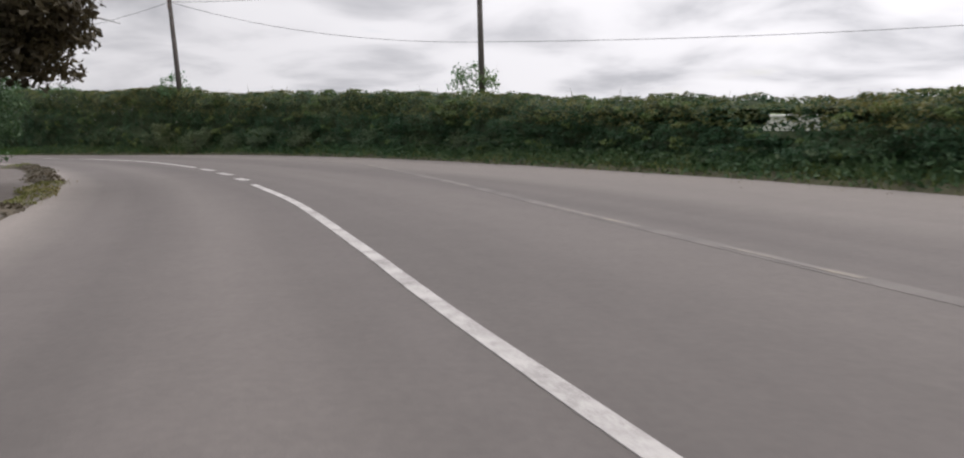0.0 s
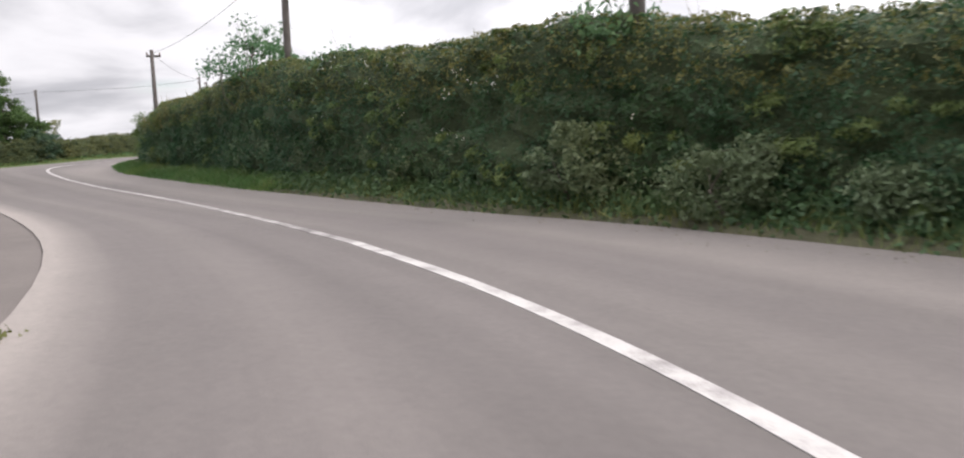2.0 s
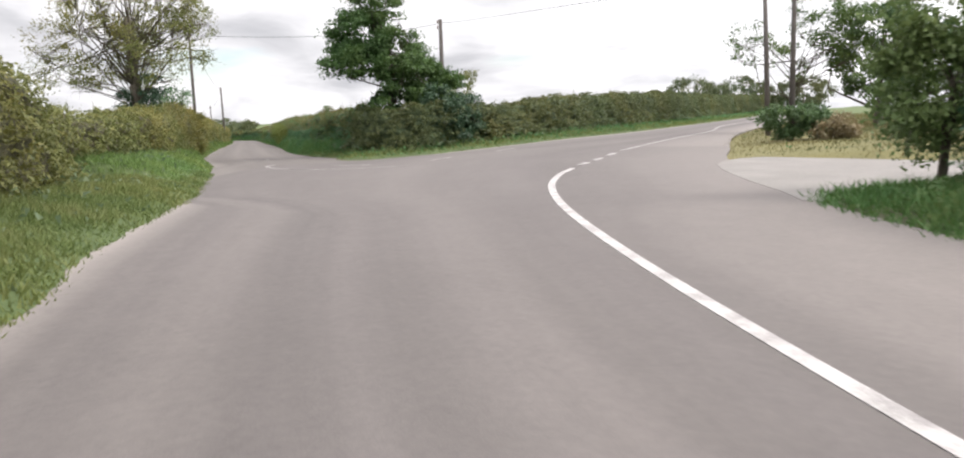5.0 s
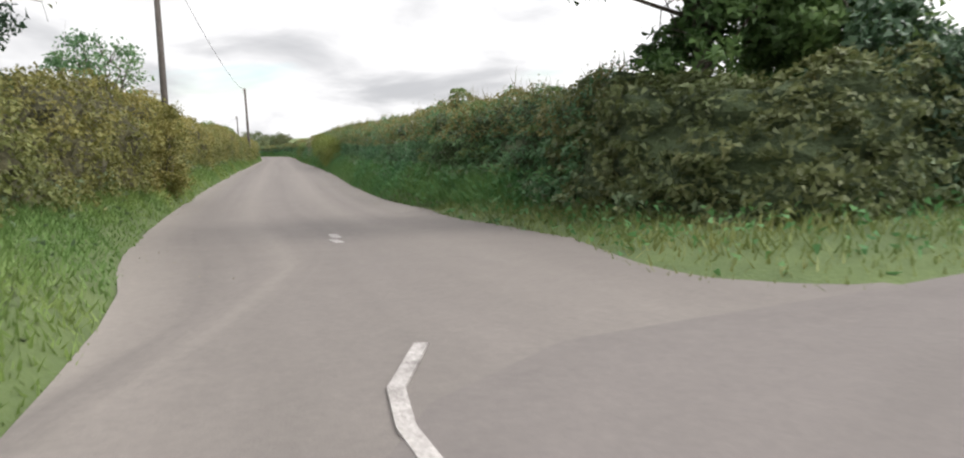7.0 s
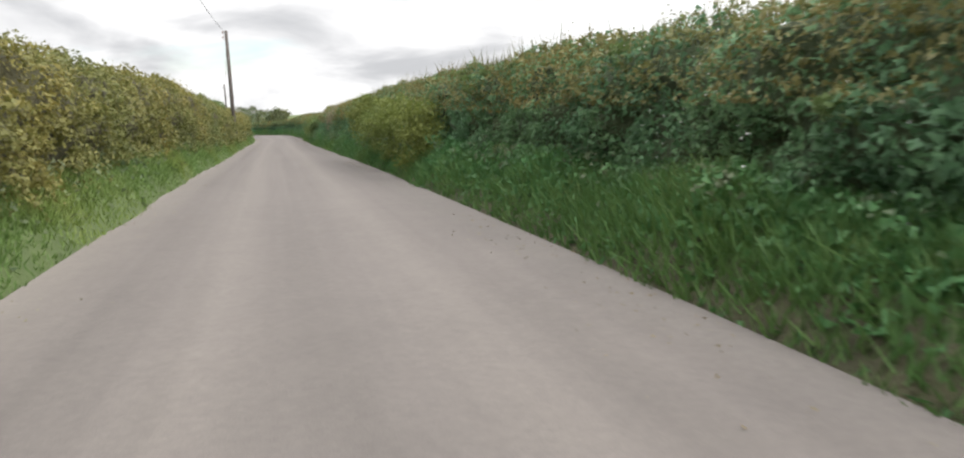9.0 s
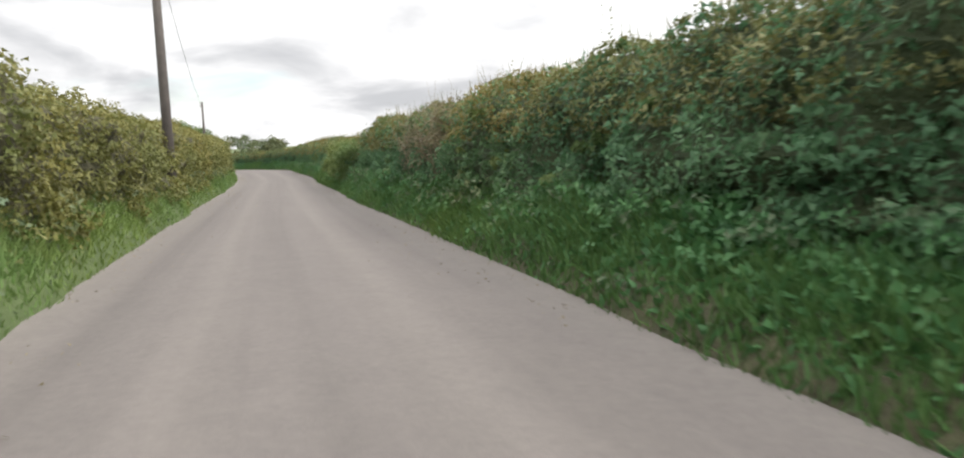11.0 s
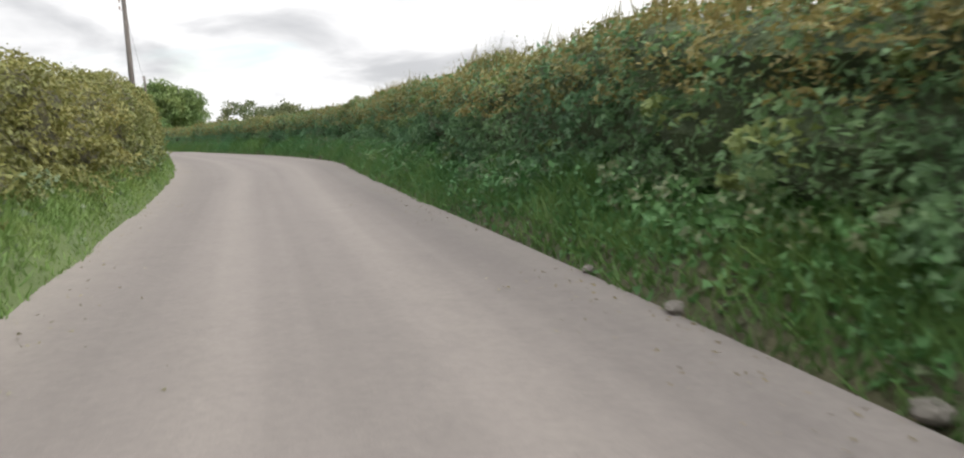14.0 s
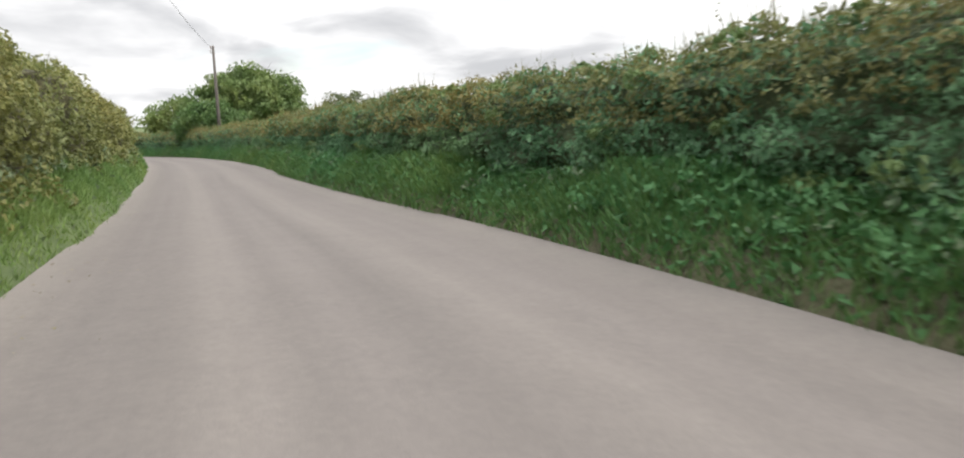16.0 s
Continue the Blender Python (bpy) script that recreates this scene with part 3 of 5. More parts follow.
def build_litter_bank():
    """A low bank of leaf litter and moss that has gathered over the kerb and ends in a rounded nose."""
    front = smooth_line([(-3.45, -0.62), (-7.42, 10.97), (-8.15, 12.95), (-9.35, 15.9), (-11.0, 19.0), (-12.05, 20.75), (-13.75, 23.45), (-15.1, 25.3), (-16.9, 27.4), (-18.3, 28.8)], 0.3)
    n = len(front)
    run = np.arange(n) * 0.3
    nose = np.sqrt(np.clip((n - 1 - np.arange(n)) / 4.0, 0.02, 1))
    wide = (0.52 + 0.50 * (wave(run * 0.7, run * 0 + 3) - 0.3) + 0.25 * (wave(run * 2.1, run * 0 + 33) - 0.5)) * nose
    inward = -right_of(front)
    cols = 7
    grid = np.zeros((n, cols + 1, 3))
    for k in range(cols + 1):
        u = k / cols
        grid[:, k, :2] = front[:, :2] + inward * (u * wide + 0.10 * (wave(run * 1.7, run * 0 + 50) - 0.5))[:, None]
        swell = (0.06 + 0.13 * wave(run * 0.9, np.full(n, 7.0 + u))) * math.sin(math.pi * u) ** 0.7 * nose
        grid[:, k, 2] = -0.045 + swell + 0.05 * math.sin(math.pi * u) * wave(run * 4.0, np.full(n, k * 2.3))
    root = tagged(new("leaf_litter"), "low bank of brown leaf litter and moss lying along the kerb", "leaf litter", kind="stuff")
    mesh_object("litter", grid.reshape(-1, 3), [(i * (cols + 1) + k, i * (cols + 1) + k + 1, (i + 1) * (cols + 1) + k + 1, (i + 1) * (cols + 1) + k) for i in range(n - 1) for k in range(cols)], M_MULCH, root, smooth=True)
    i, k = RNG.integers(0, n, 5200), RNG.integers(1, cols, 5200)
    w = grid[i, k] + RNG.normal(0, 0.06, (5200, 3)) * np.array([1, 1, 0.2]) + np.array([0, 0, 0.02])
    moss = wave(run[i] * 0.25 + 4, run[i] * 0 + 80) + 0.5 * (i > n - 12) > 0.58
    leaves("dead_leaves", w[~moss], np.tile([0, 0, 1.0], (int((~moss).sum()), 1)), np.full(int((~moss).sum()), 0.05), LEAF_LITTER, root, "", 0.6)
    leaves("moss", w[moss], np.tile([0, 0, 1.0], (int(moss.sum()), 1)), np.full(int(moss.sum()), 0.05), LEAF_TIP, root, "", 0.6)


build_litter_bank()


# ---- verges ----
def verge(edge, back, rise, label, grass, tall, density=330, weeds=35, z0=-0.03, lap=0.40, weed=None, soil=None, swell=0.0):
    """A grassy bank between the edge of the road and the foot of a hedge, both lines of equal length."""
    root = tagged(new("grass_verge"), label, "verge", kind="structure")
    n = len(edge)
    run = np.concatenate([[0], np.cumsum(np.linalg.norm(np.diff(edge, axis=0), axis=1))])
    cols = 5
    edge = edge - unit(back - edge) * lap
    grid = np.zeros((n, cols + 1, 3))
    for k in range(cols + 1):
        u = k / cols
        ragged = (wave(run * 1.1, run * 0 + 9) + wave(run * 0.37, run * 0 + 19) - 1.0) * 0.13 * (1 - u)
        d = unit(back - edge)
        p = edge * (1 - u) + back * u + d * ragged[:, None]
        grid[:, k, :2] = p
        bumps = 0.10 * (wave(run * 1.3 + 40, np.full(n, k * 1.7)) - 0.5) * min(1, u * 4)
        bumps = bumps + swell * math.sin(math.pi * min(u * 0.75, 0.5)) * (0.25 + 1.1 * wave(run * 0.85 + 90, np.full(n, u * 1.2)))
        grid[:, k, 2] = z0 + (rise if np.ndim(rise) else np.full(n, rise)) * (1 - (1 - u) ** 1.8) + bumps + (0.045 if k else -0.05)
    grid[0, :, 2] = grid[-1, :, 2] = -0.14
    verts = grid.reshape(-1, 3)
    faces = [(i * (cols + 1) + k, i * (cols + 1) + k + 1, (i + 1) * (cols + 1) + k + 1, (i + 1) * (cols + 1) + k) for i in range(n - 1) for k in range(cols)]
    mesh_object("bank", verts, faces, soil or M_EARTH, root, smooth=True)

    def scatter(per_m2, bias=1.0):
        width = np.linalg.norm(back - edge, axis=1)
        total = int(per_m2 * np.sum(np.diff(run) * (width[1:] + width[:-1]) / 2))
        s = RNG.uniform(0, n - 1.001, total)
        u = RNG.random(total) ** bias * 0.98 * cols
        i, k = s.astype(int), np.minimum(u.astype(int), cols - 1)
        a, b = (s - i)[:, None], (u - k)[:, None]
        return (grid[i, k] * (1 - a) + grid[i + 1, k] * a) * (1 - b) + (grid[i, k + 1] * (1 - a) + grid[i + 1, k + 1] * a) * b, u / cols
    w, u = scatter(density)
    keep = RNG.random(len(w)) < (0.7 if swell else 0.35) + 0.65 * np.minimum(1, u * 3)
    w, u = w[keep], u[keep]
    blades("grass", w, tall * (0.45 + 0.75 * u) * (0.6 + 0.8 * wave(w[:, 0] * 0.8, w[:, 1] * 0.8)), grass, root)
    w, u = scatter(weeds, 0.5)
    w[:, 2] += RNG.uniform(0.03, 0.35, len(w)) * u
    leaves("weed_leaves", w, np.tile([0, 0, 1.0], (len(w), 1)), np.full(len(w), 0.085), weed or LEAF_WEED, root)
    return root


# ---- hedges ----
def hedge(line, side, depth, label, mat, density=240, leaf=0.085, tip=LEAF_TIP, shoots=9.0, z0=-0.1, lower=None, lumps=1.0, core_mat=None, undercut=0.0, reach=0.05, young=270, skirt=0.30, twigs=5.0, gaps=(), top=0.6, sprigs=0):
    """A clipped hedge. line: x, y, height of its front foot; side 1: the front looks to the right of the line."""
    root = tagged(new("hedge"), label, "hedge", "hedgerows along the road")
    p = smooth_line(line, 0.45)
    n = len(p)
    run = np.concatenate([[0], np.cumsum(np.linalg.norm(np.diff(p[:, :2], axis=0), axis=1))])
    out = right_of(p) * side
    seed = abs(p[0, 0] * 3.7 + p[0, 1] * 1.3)
    # section: distance in from the front, share of the height, and the way it faces (out, up)
    sec = np.array([(0.12 + undercut, 0.0, 1, 0), (-0.08 + undercut * 0.8, 0.16, 1, 0.05), (-0.02 + undercut * 0.3, 0.42, 1, 0.05), (0.08, 0.70, 1, 0.15), (0.22, 0.90, 0.8, 0.6), (0.48, 1.0, 0.2, 1),
                    (depth - 0.45, 1.0, -0.2, 1), (depth - 0.15, 0.88, -0.8, 0.6), (depth, 0.45, -1, 0), (depth, 0.0, -1, 0)])
    tot = np.concatenate([[0], np.cumsum(np.hypot(np.diff(sec[:, 0]), np.diff(sec[:, 1]) * 2.4))])
    cut = tot / tot[-1]

    def surface(s, v, push=0.0):
        """Places and facings at s (index along) and v (0 to 1 round the section)."""
        i = np.minimum(s.astype(int), n - 2)
        a = (s - i)[:, None]
        base = p[i] * (1 - a) + p[i + 1] * a
        o = unit(out[i] * (1 - a) + out[i + 1] * a)
        r = np.interp(s, np.arange(n), run) + seed
        inward, share, fo, fu = (np.interp(v, cut, sec[:, k]) for k in range(4))
        h = base[:, 2] * (1 + 0.13 * (wave(r / 2.3, r * 0 + 5) - 0.5) * 0.6 + 0.06 * (wave(r / 0.7, r * 0 + 15) - 0.5))
        # billows with creases between them, and finer lumps
        billow = np.abs(2 * wave(r / 0.85, v * 8 + 3) - 1) ** 0.7 + 0.5 * np.abs(2 * wave(r / 0.37 + 9, v * 17 + 40) - 1) ** 0.7
        bulge = 0.42 * (billow - 0.80) + 0.22 * (wave(r / 2.6, v * 3 + 8) - 0.5) + 0.24 * (wave(r / 0.42, v * 24 + 60) - 0.5)
        bulge = bulge * lumps + push
        x = -inward + bulge * fo
        pos = np.empty((len(s), 3))
        pos[:, :2] = base[:, :2] + o * x[:, None]
        pos[:, 2] = z0 + share * (h - z0) + bulge * fu * top
        face = np.concatenate([o * fo[:, None], fu[:, None]], axis=1)
        return pos, unit(face)
    m = 26
    vv = np.linspace(0, 1, m)
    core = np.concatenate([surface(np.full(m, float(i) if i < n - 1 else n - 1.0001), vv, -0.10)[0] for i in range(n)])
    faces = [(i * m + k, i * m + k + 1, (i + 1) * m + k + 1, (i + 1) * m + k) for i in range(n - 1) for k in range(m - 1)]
    for gx, gy, half, low, brow in gaps:
        mid = core.reshape(n, m, 3)
        near = np.hypot(mid[:, :, 0] - gx, mid[:, :, 1] - gy) < half + 1.0
        hole = near & (mid[:, :, 2] > low) & (mid[:, :, 2] < brow)
        faces = [f for f in faces if not hole[f[0] // m, f[0] % m]]
    faces += [tuple(range(m)), tuple(range((n - 1) * m, n * m))]
    # solid twig core; its dark colour stands in for shade behind the leaves
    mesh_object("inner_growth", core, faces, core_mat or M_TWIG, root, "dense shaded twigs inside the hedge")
    front = cut[6]
    area = run[-1] * (np.mean(p[:, 2]) + depth * 0.7)

    def cloud(name, count, lo, hi, size, material_, push, spread=0.45, stuff_label="", each=14, bare_top=0.0):
        """Leaves in small flattened sprigs, each sprig domed outwards and its leaves turned to the light."""
        k = max(1, count // each)
        along_ = np.repeat(RNG.uniform(0, n - 1.001, k), each)
        round_ = np.repeat(RNG.uniform(lo, hi, k), each)
        girth = np.repeat(RNG.uniform(0.6, 1.5, k), each)
        dx, dz = RNG.normal(0, 1, k * each), RNG.normal(0, 1, k * each)
        s = np.clip(along_ + dx * 0.12 * girth / 0.45, 0, n - 1.002)
        v = np.clip(round_ + dz * 0.055 * girth / tot[-1], lo, hi)
        dome = 0.13 * girth * (0.9 - 0.35 * (dx * dx + dz * dz))
        out_by = np.repeat(RNG.uniform(push[0], push[1], k), each) + np.maximum(dome, -0.12)
        pos, face = surface(s, v, out_by)
        keep = wave(pos[:, 0] * 1.7 + pos[:, 1] * 1.1 + 31, pos[:, 2] * 2.2 + pos[:, 1]) > 0.04
        # the far stretches of the hedges carry fewer, larger leaves
        far = np.clip(np.maximum((-205 - pos[:, 0]) / 30, (pos[:, 1] - 125) / 25 + (pos[:, 0] < -115) * -99), 0, 1)
        keep &= RNG.random(k * each) < 1 - 0.75 * far
        keep &= RNG.random(k * each) > bare_top * np.clip((round_ - cut[3] + 0.03) / 0.06, 0, 1)
        for gx, gy, half, low, brow in gaps:
            off = ((pos[:, 0] - gx) ** 2 + (pos[:, 1] - gy) ** 2) ** 0.5 - half * (0.7 + 0.6 * wave(pos[:, 2] * 5 + gx, pos[:, 2] * 3))
            keep &= (off > 0.75) | (pos[:, 2] < low) | (pos[:, 2] > brow) | ((off > 0) & (RNG.random(len(off)) < 0.5)) | (RNG.random(len(off)) < 0.22)
        face = unit(face + np.array([0, 0, 0.75]) + np.stack([np.zeros(k * each), np.zeros(k * each), dz * 0.2], 1))
        leaves(name, pos[keep], face[keep], (size * (1 + 0.6 * far))[keep], material_, root, stuff_label, spread)
    cloud("leaves", int(area * density), 0.0, front, leaf, mat, (-0.10, 0.12), bare_top=0.62)
    cloud("leaves", int(area * density * 0.12), front, 1.0, leaf * 1.6, mat, (-0.05, 0.1))
    cloud("young_leaves", int(run[-1] * young), cut[3] - 0.02, front, leaf * 0.85, tip, (0.0, 0.16), stuff_label="russet and yellow young leaves on the clipped top")
    if sprigs:
        cloud("fresh_growth", int(run[-1] * sprigs), 0.03, front, leaf * 1.15, LEAF_FRESH, (0.06, 0.2), 0.5, "fresh light green sprigs pushing out of the hedge", 70)
    if lower is not None:
        cloud("low_leaves", int(run[-1] * 430 * skirt), 0.0, cut[2], leaf * 0.95, lower, (0.02, skirt), stuff_label="broad fresh leaves of nettles and brambles")
        cloud("low_leaves", int(run[-1] * 170 * skirt), 0.0, cut[2], leaf * 0.9, LEAF_SAGE, (0.05, skirt), stuff_label="paler bramble leaves low in the hedge")
    # loose shoots above the top
    k = int(run[-1] * shoots)
    pos, _ = surface(RNG.uniform(0, n - 1.001, k), RNG.uniform(cut[4], front, k))
    tall = RNG.gamma(2.0, reach, k)
    each = 9
    up = np.repeat(pos, each, axis=0)
    up[:, 2] += np.tile(np.linspace(0, 1, each), k) * np.repeat(tall, each)
    up += RNG.normal(0, 0.018, up.shape)
    leaves("shoot_growth", up, np.tile([0.2, 0.2, 0.9], (len(up), 1)), np.full(len(up), leaf * 0.62), tip, root, "loose shoots above the hedge", 0.9)
    # thin upright twigs and seeding grass stems on the skyline, in drifts
    k = int(run[-1] * twigs)
    pos, _ = surface(RNG.uniform(0, n - 1.001, k), RNG.uniform(cut[4], front, k))
    drift = wave(pos[:, 0] * 0.25, pos[:, 1] * 0.25)
    keep = RNG.random(k) < drift * 1.6
    blades("twig_growth", pos[keep], (0.07 + np.minimum(RNG.gamma(2.0, 0.07, k), 0.34) * (0.5 + drift))[keep], GRASS_STRAW, root, "thin brown twigs and dry stems on the hedge top", 0.24, 0.012)
    return root


MAIN_HEDGE = [(14.52, -4.13, 2.2), (11.3, 3.0, 1.65), (6.7, 12.9, 1.46), (2.75, 19.2, 1.55), (-2.3, 25.85, 2.02), (-7.1, 30.85, 2.42), (-12.7, 35.35, 2.68), (-18.73, 38.44, 3.08), (-26.06, 42.67, 3.32),
              (-32.99, 47.18, 3.25), (-37.26, 49.87, 3.0), (-40.12, 51.96, 2.8), (-44.42, 55.65, 2.65), (-47.30, 58.34, 2.6), (-48.04, 59.64, 2.2), (-46.34, 60.76, 2.2), (-41.09, 61.09, 2.3), (-35.02, 60.53, 2.3)]
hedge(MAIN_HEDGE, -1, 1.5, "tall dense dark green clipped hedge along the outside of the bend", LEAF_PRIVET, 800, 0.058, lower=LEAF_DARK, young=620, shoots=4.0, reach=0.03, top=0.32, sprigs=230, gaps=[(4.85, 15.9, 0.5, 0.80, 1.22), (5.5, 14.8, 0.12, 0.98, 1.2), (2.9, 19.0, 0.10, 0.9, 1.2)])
CORNER_HEDGE = [(-133.2, 226.0, 3.2), (-119.0, 185.0, 3.1), (-105.55, 149.62, 2.7), (-87.04, 115.90, 2.45), (-79.37, 97.51, 2.35), (-74.99, 86.08, 2.1), (-72.15, 76.62, 1.9), (-71.75, 73.2, 1.95), (-71.85, 70.7, 2.05), (-72.65, 69.35, 2.0), (-74.0, 68.75, 2.0), (-75.6, 68.85, 2.1), (-77.6, 69.6, 2.2)]
hedge(CORNER_HEDGE, -1, 1.4, "clipped olive-green hedge along the main road by the junction", LEAF_MIXED, 330, 0.092, lower=LEAF_MIXED, lumps=0.8, tip=LEAF_MIXED)

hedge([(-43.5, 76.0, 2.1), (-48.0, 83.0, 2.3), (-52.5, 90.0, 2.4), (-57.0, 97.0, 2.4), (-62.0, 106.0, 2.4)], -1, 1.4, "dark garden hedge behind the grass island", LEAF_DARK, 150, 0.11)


def beside(edge, stations, way):
    """A hedge line beside an edge: stations are (x, set back, height)."""
    st = np.array(sorted(stations))
    p = smooth_line(edge, 1.6)
    back = np.interp(p[:, 0], st[:, 0], st[:, 1])[:, None]
    xy = p[:, :2] + right_of(p) * way * back
    return [(x, y, h) for (x, y), h in zip(xy, np.interp(p[:, 0], st[:, 0], st[:, 2]))]


LANE_RIGHT = [(-76.4, 69.2, 2.2)] + beside(RIGHT_EDGE[2:], [
    (-77, 1.2, 2.23), (-84, 1.1, 2.17), (-91, 1.0, 2.0), (-97, 1.0, 2.05), (-103, 1.0, 2.28), (-110, 1.0, 2.38), (-120, 0.9, 2.43), (-129, 0.8, 2.2), (-137, 0.8, 2.18), (-142.0, 0.75, 2.3), (-142.8, 0.75, 2.2), (-143.8, 0.8, 1.72), (-147, 0.8, 1.70), (-150, 0.8, 1.80), (-152, 0.8, 2.0),
    (-156, 0.8, 1.95), (-160, 0.8, 2.08), (-163, 0.8, 2.15), (-168, 0.8, 2.24), (-180, 0.8, 2.23), (-189, 0.9, 2.28), (-197, 0.9, 2.0), (-205, 0.9, 1.8), (-218, 0.9, 1.85), (-240, 0.9, 2.03), (-290, 0.9, 2.03)], 1)
hedge(LANE_RIGHT, -1, 1.4, "dense green clipped hedge with russet top beside the lane", LEAF_GREEN, 840, 0.058, lower=LEAF_WEED, tip=LEAF_RUSSET, reach=0.075, young=820, skirt=0.55, twigs=120.0, sprigs=110)
LANE_LEFT = [(-36.14, 36.61, 3.2), (-38.71, 39.62, 3.6), (-42.78, 42.41, 3.7), (-47.86, 45.29, 3.4), (-52.96, 47.86, 3.0), (-57.05, 50.24, 2.7), (-59.40, 51.60, 2.45), (-61.30, 52.55, 2.05), (-62.40, 52.75, 1.75)] + beside(LEFT_EDGE[1:], [
    (-67, 1.9, 1.85), (-75, 1.35, 2.0), (-81, 0.75, 2.5), (-86, 0.45, 2.75), (-90, 0.45, 2.75), (-94, 0.6, 2.68), (-99, 0.65, 2.6), (-104, 0.55, 2.48), (-110, 0.55, 2.62), (-120, 0.5, 2.75), (-130, 0.45, 2.4), (-136, 0.4, 2.2), (-138.5, 0.28, 2.2), (-141, 0.36, 2.25), (-143, 0.45, 2.3), (-152, 0.45, 2.18),
    (-160, 0.45, 2.38), (-167, 0.45, 2.52), (-175, 0.45, 2.25), (-182, 0.45, 2.5), (-198, 0.5, 2.75), (-208, 0.55, 2.6), (-216, 0.6, 2.4), (-290, 0.6, 2.5)], -1)
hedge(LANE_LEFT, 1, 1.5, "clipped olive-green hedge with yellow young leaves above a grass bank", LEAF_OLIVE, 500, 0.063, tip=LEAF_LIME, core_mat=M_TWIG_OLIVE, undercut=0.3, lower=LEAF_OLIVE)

_n = 120
verge(resample([(-24.5, 40.55), (-26.65, 41.76), (-33.77, 46.07), (-40.91, 50.85), (-45.51, 54.64), (-48.70, 57.43), (-50.06, 59.33), (-48.36, 60.35), (-44.11, 60.77)], _n),
      resample([(-23.7, 41.85), (-25.86, 43.07), (-32.79, 47.48), (-39.92, 52.27), (-44.22, 55.95), (-47.00, 58.55), (-47.74, 59.75), (-46.54, 60.46), (-44.03, 61.38)], _n), 0.15, "lush green grass and weeds at the foot of the tall hedge", GRASS, 0.26, 480, 230, weed=LEAF_FRESH, lap=0.2)
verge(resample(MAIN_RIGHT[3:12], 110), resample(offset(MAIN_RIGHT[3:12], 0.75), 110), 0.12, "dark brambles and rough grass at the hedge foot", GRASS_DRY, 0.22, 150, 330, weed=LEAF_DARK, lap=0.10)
verge(resample([(-128.68, 224.28), (-97.55, 149.74), (-84.04, 115.94), (-76.76, 97.05), (-72.59, 86.11), (-69.85, 76.65), (-69.55, 70.16), (-70.70, 66.54), (-72.69, 66.21), (-75.33, 67.79), (-78.27, 68.61), (-81.13, 69.57)], 150),
      resample([(-132.69, 225.22), (-100.57, 150.70), (-86.85, 116.30), (-79.17, 97.82), (-74.80, 86.38), (-72.15, 76.82), (-71.87, 71.12), (-73.24, 68.90), (-74.33, 68.58), (-76.00, 69.00), (-78.65, 69.70), (-81.50, 70.60)], 150), 0.12, "short olive grass verge in front of the corner hedge", GRASS_DRY, 0.2, 60, 12, soil=M_SOIL)
verge(resample(RIGHT_EDGE[2:], 280), resample(offset(RIGHT_EDGE[2:], 1.0), 280), 0.22, "green grass and leafy weeds swelling up along the lane", GRASS, 0.30, 800, 560, lap=0.0, swell=0.30)
verge(resample(LEFT_EDGE, 260), resample([(x, y) for x, y, _ in beside(LEFT_EDGE, [(-62, 2.5, 0), (-70, 2.4, 0), (-76, 1.95, 0), (-84, 1.3, 0), (-93, 1.15, 0), (-112, 0.9, 0), (-290, 0.9, 0)], -1)], 260), 0.72, "bright green grass bank along the lane", GRASS_BANK, 0.17, 900, 18, lap=0.05, weed=LEAF_SAGE, soil=M_SOIL)
verge(resample([(-34.86, 38.62), (-37.12, 41.03), (-41.80, 43.82), (-46.99, 46.90), (-54.03, 50.57), (-59.10, 53.72), (-63.5, 56.0), (-68.6, 58.55)], 90),
      resample([(-35.43, 36.72), (-38.30, 39.32), (-42.78, 42.21), (-47.86, 45.09), (-54.49, 48.56), (-59.87, 51.50), (-67.84, 56.28)], 90), 0.30, "mown grass verge below a tall overgrown hedge", GRASS_DRY, 0.13, 750, 8, weed=LEAF_SAGE, soil=M_SOIL)
verge(resample([(-55.60, 66.97), (-57.76, 70.53), (-59.81, 74.10), (-62.69, 79.46), (-66.11, 86.91), (-70.26, 97.35), (-77.02, 114.25)], 70),
      resample([(-39.22, 68.94), (-41.37, 74.55), (-47.54, 82.49), (-51.66, 90.43), (-55.75, 96.37), (-59.90, 106.31), (-68.11, 120.18)], 70), 0.35, "rough yellowish grass island between driveway and main road", GRASS_STRAW, 0.22, 60, 1, soil=M_DRYTURF)


